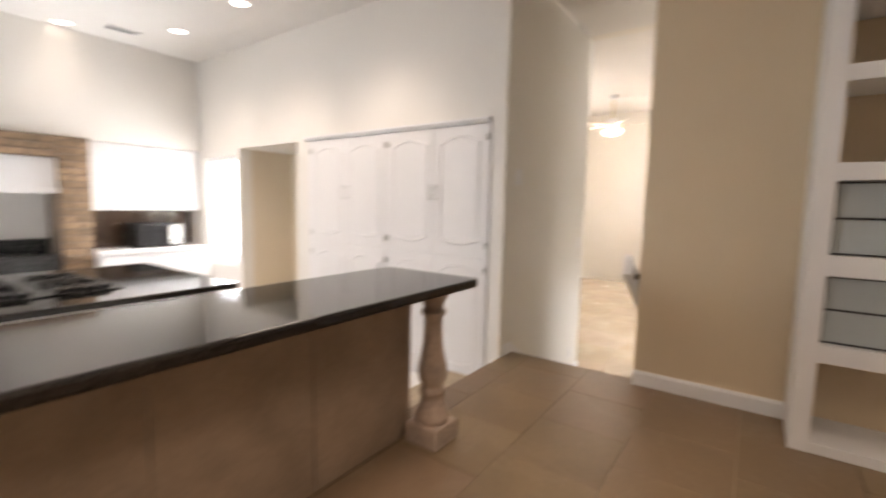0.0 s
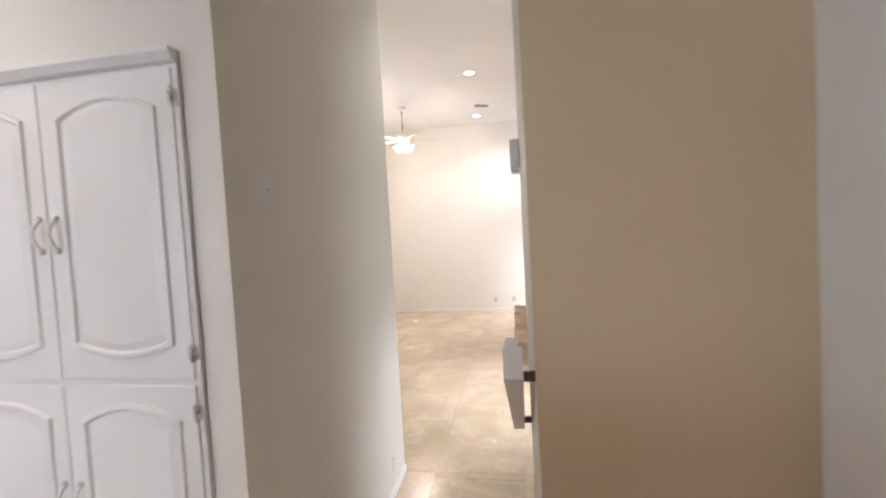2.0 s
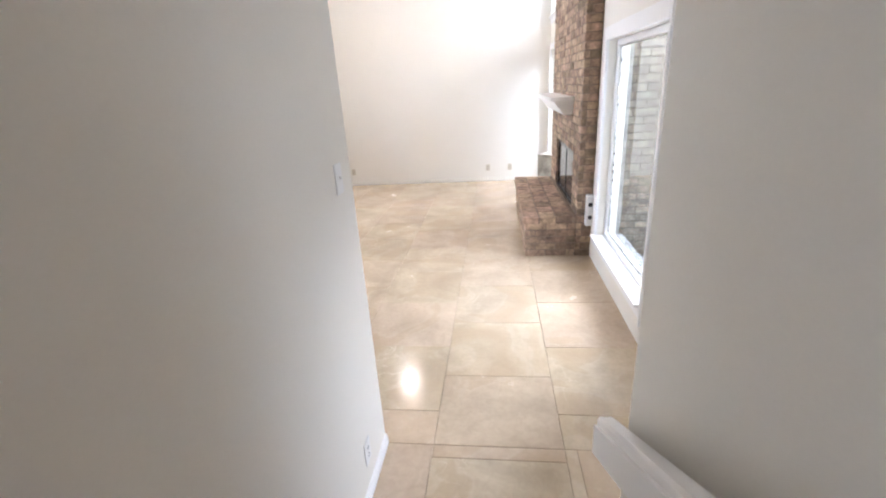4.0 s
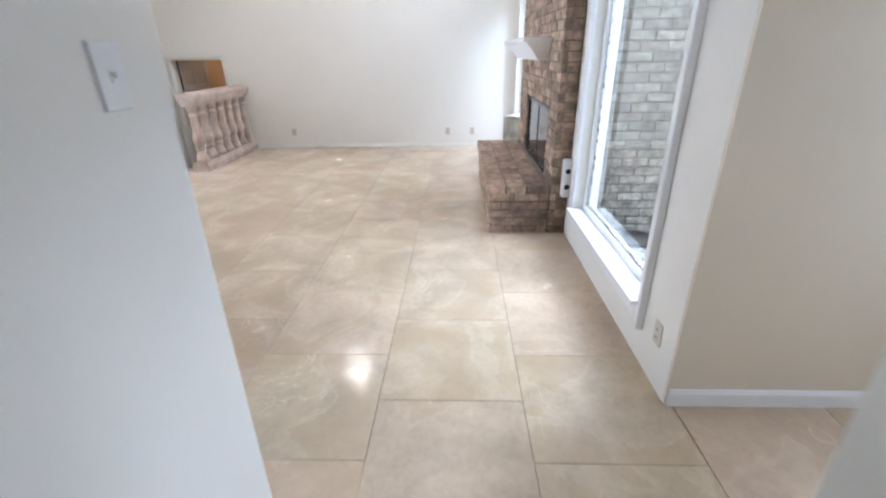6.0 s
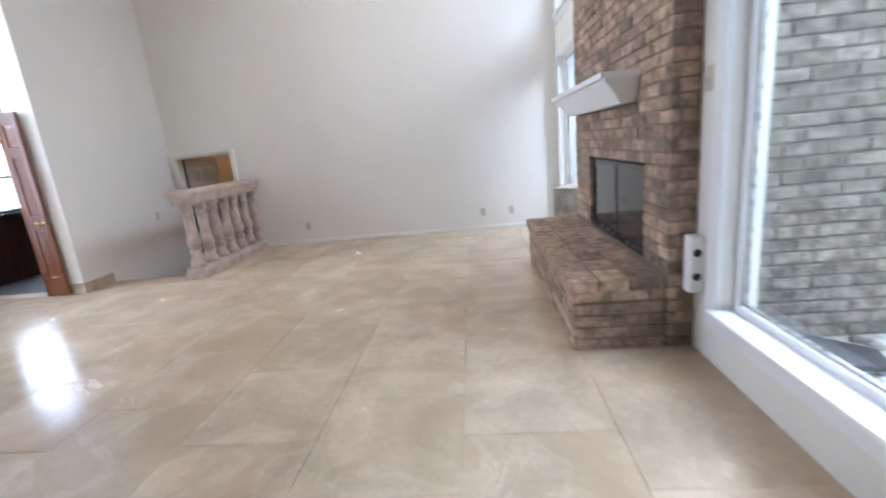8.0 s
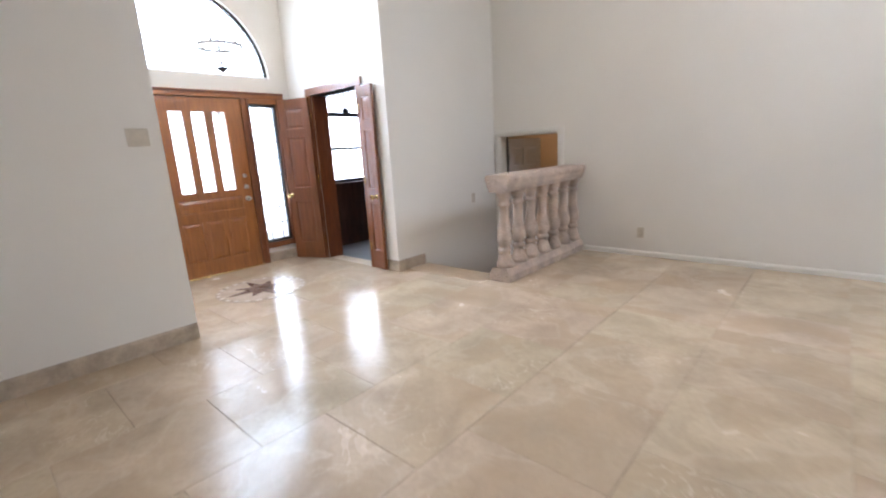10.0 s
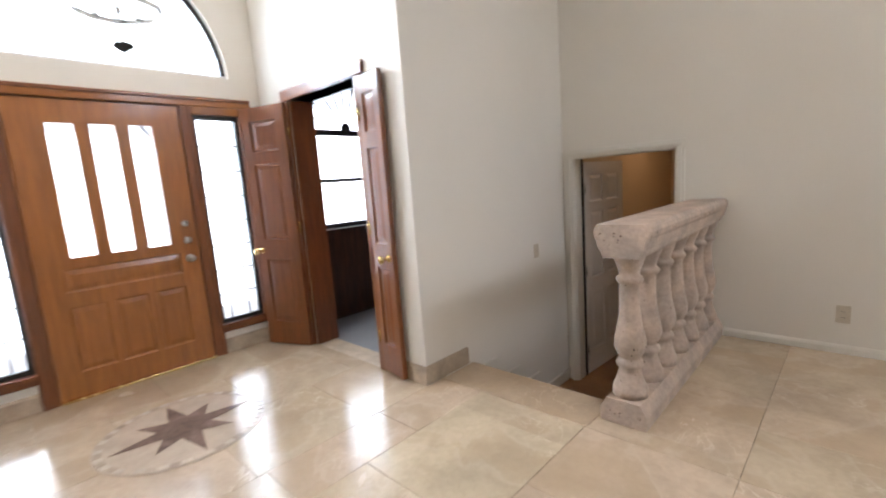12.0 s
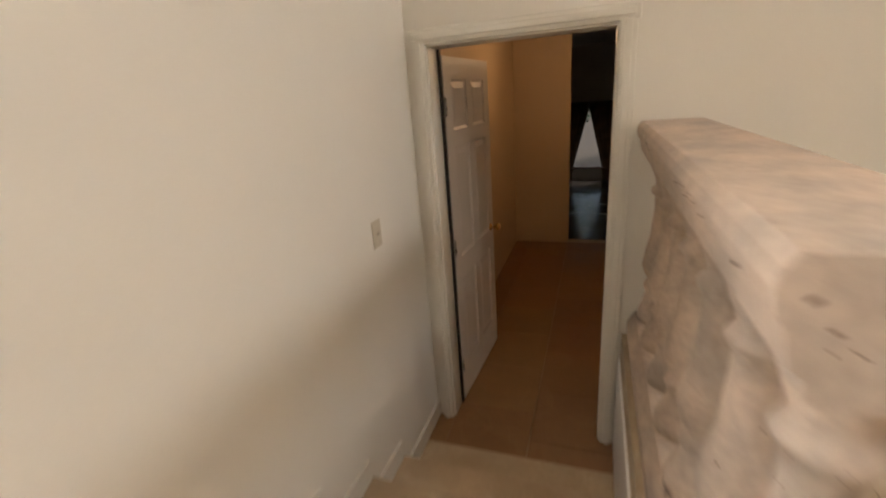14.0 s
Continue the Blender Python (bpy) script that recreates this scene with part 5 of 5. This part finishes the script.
# Dining downlights are unseen, added to light the pier and hall walls.
for x, y, watts in ((-0.2, 0.3, 105), (1.2, 0.3, 105), (1.2, 2.3, 15)):
    downlight(x, y, KTOP, watts)


def vent(x, y, z, rz, w=0.30, d=0.15):
    v = thing("ceiling_vent", pose(x, y, z, 0, 0, rz), "small white louvred ceiling vent", "ceiling vent")
    part("frame", box(box(box(one(-w / 2, w / 2, -d / 2, -d / 2 + 0.02, -0.008, -0.001), -w / 2, w / 2, d / 2 - 0.02, d / 2, -0.008, -0.001), -w / 2, -w / 2 + 0.02, -d / 2 + 0.02, d / 2 - 0.02, -0.008, -0.001), w / 2 - 0.02, w / 2, -d / 2 + 0.02, d / 2 - 0.02, -0.008, -0.001), TRIM, v, local=True)
    part("backing", one(-w / 2 + 0.02, w / 2 - 0.02, -d / 2 + 0.02, d / 2 - 0.02, -0.003, -0.001), DARK, v, local=True)
    for i in range(5):
        y0 = -d / 2 + 0.03 + i * (d - 0.06) / 4
        part("slat", box(bmesh.new(), -w / 2 + 0.02, w / 2 - 0.02, -0.008, 0.008, -0.001, 0.001, m=pose(0, y0, -0.006, 35)), TRIM, v, local=True)


vent(-0.65, 10.6, TOP, 30)
vent(-5.2, 2.5, KTOP, 90)
solid("detector", lathe(bmesh.new(), [(0.03, 0.0), (0.05, 0.012), (0.05, 0.03)], 18, m=pose(-4.68, 11.985, 3.38, -90)), WPLATE, "small white motion detector high on the wall", "detector")

chan = thing("chandelier", pose(-6.3, 9.03, TOP), "iron basket chandelier strung with crystal beads", "chandelier")
CX, CY, CZ, CR = -6.3, 9.03, 2.38, 0.21
part("chain", lathe(bmesh.new(), [(0.006, 2.62), (0.006, TOP)], 8, (CX, CY, 0)), NICKEL, chan)
part("stem", lathe(bmesh.new(), [(0.010, 2.19), (0.010, 2.34), (0.022, 2.37), (0.010, 2.40), (0.008, 2.62)], 14, (CX, CY, 0)), NICKEL, chan)
part("hub", lathe(bmesh.new(), [(0.006, 2.14), (0.028, 2.155), (0.052, 2.175), (0.052, 2.19), (0.02, 2.20)], 14, (CX, CY, 0)), BLACKFRAME, chan)
bm = bmesh.new()
for k in range(40):
    a, b = 2 * math.pi * k / 40, 2 * math.pi * (k + 1) / 40
    prism(bm, [(CX + q * math.cos(c), CY + q * math.sin(c)) for q, c in ((CR - 0.006, a), (CR + 0.006, a), (CR + 0.006, b), (CR - 0.006, b))], CZ - 0.014, CZ + 0.014, "z")
part("ring", bm, NICKEL, chan)
BEAD = glass("cut_crystal", (0.80, 0.80, 0.84), 0.05)


def beads(bm, pts, r):
    for c in pts:
        t = bmesh.new()
        bmesh.ops.create_icosphere(t, subdivisions=1, radius=r, matrix=Matrix.Translation(c))
        join(bm, t)


for k in range(6):
    a = math.radians(60 * k + 20)
    out = Vector((math.cos(a), math.sin(a), 0))
    pts = [Vector((CX, CY, 0)) + out * (0.05 + (CR - 0.05) * math.sin(u * math.pi / 2)) + Vector((0, 0, CZ - (CZ - 2.185) * math.cos(u * math.pi / 2))) for u in [i / 10 for i in range(11)]]
    bm = bmesh.new()
    for p, q in zip(pts, pts[1:]):
        d = q - p
        lathe(bm, [(0.0022, 0), (0.0022, d.length)], 6, m=Matrix.Translation(p) @ d.to_track_quat("Z", "Y").to_matrix().to_4x4())
    rib = part("rib", bm, NICKEL, chan)
    bm = bmesh.new()
    beads(bm, pts[1:-1], 0.007)
    part("bead_string", bm, BEAD, rib, "clear crystal beads")
    tip = Vector((CX, CY, CZ)) + out * CR
    arm = part("candle_cup", lathe(bmesh.new(), [(0.010, 0.0), (0.020, 0.015), (0.020, 0.022)], 12, m=Matrix.Translation(tip)), NICKEL, chan)
    part("candle", lathe(bmesh.new(), [(0.008, 0.02), (0.008, 0.095)], 10, m=Matrix.Translation(tip)), WPLATE, arm)
    part("finial", lathe(bmesh.new(), [(0.004, 0.095), (0.010, 0.11), (0.003, 0.13)], 8, m=Matrix.Translation(tip)), BLACKFRAME, arm)

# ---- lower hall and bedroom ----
# Unseen point lamp without a fixture, added for the lower hall's warmth.
lamp("lower_hall_unseen_lamp", "POINT", 7, pose(-4.5, 14.0, 1.6), (1.0, 0.68, 0.38), radius=0.12)
w = thing("window_7", pose(-4.35, 19.45, 0.1), "bedroom window between tied curtains", "window", "", "structure")
for a in ((-5.2, -5.15, -0.44, 0.80), (-3.95, -3.9, -0.44, 0.80), (-5.15, -3.95, 0.75, 0.80), (-5.15, -3.95, -0.44, -0.40)):
    part("frame", one(a[0], a[1], 19.42, 19.47, a[2], a[3]), DARKWOOD, w)
part("pane", one(-5.15, -3.95, 19.44, 19.446, -0.40, 0.75), CLEAR, w).visible_shadow = False
for s in (-1, 1):
    c = thing("curtain", pose(-4.46 + s * 0.4, 19.3, LOW), "dark brown curtain tied back at the window", "curtain", "bedroom curtains")
    bm = bmesh.new()
    n, rows = 24, 10
    g = []
    for k in range(rows + 1):
        z = LOW + 0.01 + 1.55 * k / rows
        inner = max(0.0, 0.29 * (0.76 - z) / 1.2) if z > -0.44 else 0.29
        g.append([bm.verts.new((-4.46 + s * (inner + (0.75 - inner) * i / n), 19.32 + 0.025 * math.sin(i * 1.9), z)) for i in range(n + 1)])
    for p, q in zip(g, g[1:]):
        for i in range(n):
            bm.faces.new((p[i], p[i + 1], q[i + 1], q[i]))
    bmesh.ops.solidify(bm, geom=bm.faces[:], thickness=0.006)
    part("drape", bm, CURTAIN, c, smooth=True)
    part("tieback", one(-4.46 + s * 0.27, -4.46 + s * 0.55, 19.285, 19.35, -0.46, -0.40, 0.01), CURTAIN, c)

# ---- outside ----
solid("ground", one(-60, 60, -60, 80, -0.9, -0.85), SOIL, "bare soil reaching the horizon", "ground", "structure")
bm = bmesh.new()
box(bm, 0.68, 30, 4.0, 30, -0.85, -0.02)
solid("garden_bed", bm, PEBBLE, "fine gravel bed under the pebbles", "ground", "structure")
solid("porch", one(-16, -7.18, 2, 20, -0.85, -0.06), STUCCO, "pale concrete porch before the entry", "pavement", "structure")
chim = thing("chimney_stack", pose(1.1, 9.2, 0), "weathered grey-tan brick chimney stack outside the window", "chimney")
part("mortar_core", one(0.685, 1.542, 8.158, 10.29, -0.02, 5.2), OUTMORTAR, chim)
brick_face(chim, pose(0.69, 8.15, -0.01), 0.86, 5.2, (), OUTBRICK, 2.6, mat("weathered_brick_upper", (0.33, 0.295, 0.245), 0.9, var=0.28, scale=15, fine=60, bump=0.6, per_island=0.22, hue=0.01))
brick_face(chim, pose(1.55, 10.30, -0.01, 0, 0, 180), 0.86, 5.2, (), OUTBRICK, 0.0, bpy.data.materials["weathered_brick_upper"])
rp = random.Random(9)
bm = bmesh.new()
for i in range(2400):
    x, y = rp.uniform(0.72, 4.2), rp.uniform(5.2, 9.9)
    if (0.68 < x < 1.58 and y > 8.12) or (x < 2.3 and y < 6.35):
        continue
    r = rp.uniform(0.018, 0.042)
    bmesh_t = bmesh.new()
    bmesh.ops.create_icosphere(bmesh_t, subdivisions=1, radius=1, matrix=Matrix.LocRotScale((x, y, -0.02 + rp.uniform(0.2, 1.0) * r * 0.6), Euler((rp.uniform(-0.4, 0.4), rp.uniform(-0.4, 0.4), rp.uniform(0, 3))), (r * rp.uniform(1.0, 1.7), r, r * rp.uniform(0.45, 0.7))))
    for f in bmesh_t.faces:
        f.smooth = True
    join(bm, bmesh_t)
solid("pebbles", bm, PEBBLE, "loose river pebbles covering the garden bed", "pebbles", "stuff")
bm = one(1.95, 2.35, 8.35, 8.65, -0.02, 0.05, 0.015)
solid("stepping_stone", bm, STONE, "flat pale stepping stone among the pebbles", "stepping stone")
bm = bmesh.new()
prism(bm, [(0.80, 7.78), (1.18, 7.70), (1.25, 7.88), (1.08, 8.05), (0.80, 8.05)], 0.01, 0.04, "z")
solid("drain_cover", bm, DARK, "dark flat drain cover among the pebbles", "drain cover")
ret = thing("retaining_wall", pose(3.0, 8.4, 0), "low dry-stacked limestone retaining wall", "retaining wall")
dirv = Vector((0.79, -0.61, 0))
base = pose(1.62, 9.45, -0.02, 0, 0, math.degrees(math.atan2(dirv.y, dirv.x)))
part("core", box(bmesh.new(), 0, 3.4, 0.03, 0.25, 0, 0.66, m=base), SOIL, ret)
for k in range(7):
    u = -rp.uniform(0, 0.15)
    while u < 3.4:
        l = rp.uniform(0.14, 0.36)
        me_b = bmesh.new()
        box(me_b, 0, l - 0.012, -rp.uniform(0, 0.03), 0.2, 0, 0.088, 0.014)
        for v in me_b.verts:
            v.co += Vector((rp.uniform(-1, 1), rp.uniform(-1, 1), rp.uniform(-1, 1))) * 0.006
        ob = new("stone", mesh_of(me_b, "stone", STONE))
        place(ob, ret, WORLD[ret].inverted() @ base @ Matrix.Translation((u, 0, k * 0.097)))
        u += l
solid("terrace_soil", box(bmesh.new(), -2, 12, 0.22, 9, 0.2, 0.655, m=base), STONE, "leaf-strewn terrace behind the retaining wall", "ground", "structure")
solid("garden_wall", box(bmesh.new(), -3, 14, 2.6, 2.8, 0.6, 1.36, m=base), STUCCO, "white stucco garden wall", "wall", "structure")


def blades(name, x, y, z, n, h, label):
    g = thing(name, pose(x, y, z), label, "plant", "spiky garden plants")
    for i in range(n):
        a, lean, hh = rp.uniform(0, 6.28), rp.uniform(0.2, 1.0), h * rp.uniform(0.6, 1.0)
        bm = bmesh.new()
        prev = None
        for k in range(5):
            s = k / 4
            c = Vector((math.cos(a) * lean * s * s * hh, math.sin(a) * lean * s * s * hh, hh * s * (1 - 0.3 * lean * s)))
            wv = Vector((-math.sin(a), math.cos(a), 0)) * 0.022 * (1 - s * 0.95)
            cur = (bm.verts.new(c - wv), bm.verts.new(c + wv))
            if prev:
                bm.faces.new((prev[0], prev[1], cur[1], cur[0]))
            prev = cur
        part("leaf", bm, LEAF, g, local=True)


for u, v in ((0.9, 0.7), (1.5, 1.2), (2.1, 0.8), (2.8, 1.4)):
    p = base @ Vector((u, v, 0.66))
    blades("agave", p.x, p.y, p.z, 16, 0.45, "spiky green garden plant on the terrace")


def tree(x, y, z, h, spread, leaves, label):
    t = thing("tree", pose(x, y, z), label, "tree", "garden trees")
    bm = bmesh.new()
    tips = []

    def limb(a, b, r0, r1):
        d = b - a
        lathe(bm, [(r0, 0), (r1, d.length)], 8, m=Matrix.Translation(a) @ d.to_track_quat("Z", "Y").to_matrix().to_4x4())
    o = Vector((0, 0, 0))
    fork = Vector((rp.uniform(-0.1, 0.1), rp.uniform(-0.1, 0.1), h * 0.12))
    limb(o, fork, 0.10, 0.075)
    for i in range(7):
        a = i * 0.9 + rp.uniform(-0.3, 0.3)
        e = fork + Vector((math.cos(a) * spread * rp.uniform(0.35, 0.7), math.sin(a) * spread * rp.uniform(0.35, 0.7), h * rp.uniform(0.05, 0.6)))
        limb(fork, e, 0.05, 0.025)
        for j in range(3):
            f = e + Vector((rp.uniform(-0.5, 0.5) * spread, rp.uniform(-0.5, 0.5) * spread, rp.uniform(-0.05, 0.25) * h))
            limb(e, f, 0.022, 0.008)
            tips.append((e, f))
    part("trunk", bm, BARK, t, local=True)
    verts, faces = [], []
    for i in range(leaves):
        e, f = rp.choice(tips)
        c = e.lerp(f, rp.uniform(0.2, 1.1)) + Vector((rp.gauss(0, 0.22), rp.gauss(0, 0.22), rp.gauss(0, 0.2))) * spread * 0.6
        s = rp.uniform(0.035, 0.075)
        rot = Euler((rp.uniform(0, 6.28), rp.uniform(0, 6.28), rp.uniform(0, 6.28))).to_matrix()
        k = len(verts)
        for p in ((-0.5, 0, 0), (0, 1.0, 0.15), (0.5, 0, 0), (0, -1.0, 0.15)):
            verts.append(tuple(c + rot @ (Vector(p) * s)))
        faces.append((k, k + 1, k + 2, k + 3))
    me = bpy.data.meshes.new("crown")
    me.from_pydata(verts, [], faces)
    me.materials.append(LEAF)
    ob = new("crown", me)
    place(ob, t, Matrix())


for u, v, h, s in ((0.5, 4.4, 2.6, 1.4), (2.4, 4.8, 3.0, 1.6), (4.4, 4.5, 2.8, 1.4), (-1.2, 5.4, 3.6, 1.6), (1.5, 7.0, 4.4, 2.0), (6.2, 5.2, 3.6, 1.7)):
    p = base @ Vector((u, v, 0.64))
    tree(p.x, p.y, p.z, h, s, 6500, "leafy green garden tree behind the white wall")
for x, y in ((-3.2, 24.0), (-5.5, 23.5)):
    tree(x, y, -0.85, 4.0, 1.5, 3000, "leafy green tree outside the bedroom window")
# Added glowing sheet, makes the entry glass look blown out by daylight.
SKYBACK = glow("glowing_white_backdrop", (0.93, 0.97, 1.0), 2.6)
solid("backdrop", one(-17.2, -17.0, -8, 26, -0.85, 10), SKYBACK, "glowing white backdrop sheet beyond the front porch", "backdrop", "structure")

# ---- floor tiles ----
TILE = 0.665
TILES = {}


def tile_mesh(w, d, material):
    key = (round(w, 3), round(d, 3), material.name)
    if key not in TILES:
        t = bmesh.new()
        bmesh.ops.create_cube(t, size=1, matrix=Matrix.LocRotScale((w / 2, d / 2, -0.006), None, (w, d, 0.012)))
        bmesh.ops.bevel(t, geom=[e for e in t.edges if all(v.co.z > -0.003 for v in e.verts)], offset=0.0012, segments=1, affect="EDGES")
        TILES[key] = mesh_of(t, "tile", material)
    return TILES[key]


def tiles(parent, x0, x1, y0, y1, z, ox, oy, material, size=TILE, joint=0.0022, rot=False):
    """Columns of square tiles in a running bond, cut to the area."""
    rt = random.Random(int((x0 + 20) * 100 + y0 * 7))
    i0 = math.floor((x0 - ox) / size)
    i = i0
    while ox + i * size < x1 - 0.01:
        a, b = max(x0, ox + i * size), min(x1, ox + (i + 1) * size)
        off = oy + (0.5 * size if i % 2 else 0.0)
        k = math.floor((y0 - off) / size)
        while off + k * size < y1 - 0.01:
            c, d = max(y0, off + k * size), min(y1, off + (k + 1) * size)
            if b - a > 0.02 and d - c > 0.02:
                ob = new("tile", tile_mesh(b - a - joint, d - c - joint, material))
                place(ob, parent, WORLD[parent].inverted() @ pose(a + joint / 2, c + joint / 2, z + rt.uniform(-0.0006, 0.0)))
            k += 1
        i += 1


tiles(floor, -5.15, 0.5, 5.47, 10.25, 0.0, -0.171, 6.385, FLOOR)
tiles(floor, -4.15, 0.5, 10.25, 12.0, 0.0, -0.171, 6.385, FLOOR)
tiles(floor, -7.0, -5.15, 7.9, 10.12, 0.0, -5.15, 8.0, FLOOR)
tiles(floor, -1.09, -0.11, 4.54, 5.47, 0.0, -0.171, 6.385, FLOOR)
tiles(floor, -0.11, 2.0, 4.8, 5.47, 0.0, -0.171, 6.385, FLOOR)
tiles(floor, 0.5, 2.0, 5.47, 6.06, 0.0, -0.171, 6.385, FLOOR)
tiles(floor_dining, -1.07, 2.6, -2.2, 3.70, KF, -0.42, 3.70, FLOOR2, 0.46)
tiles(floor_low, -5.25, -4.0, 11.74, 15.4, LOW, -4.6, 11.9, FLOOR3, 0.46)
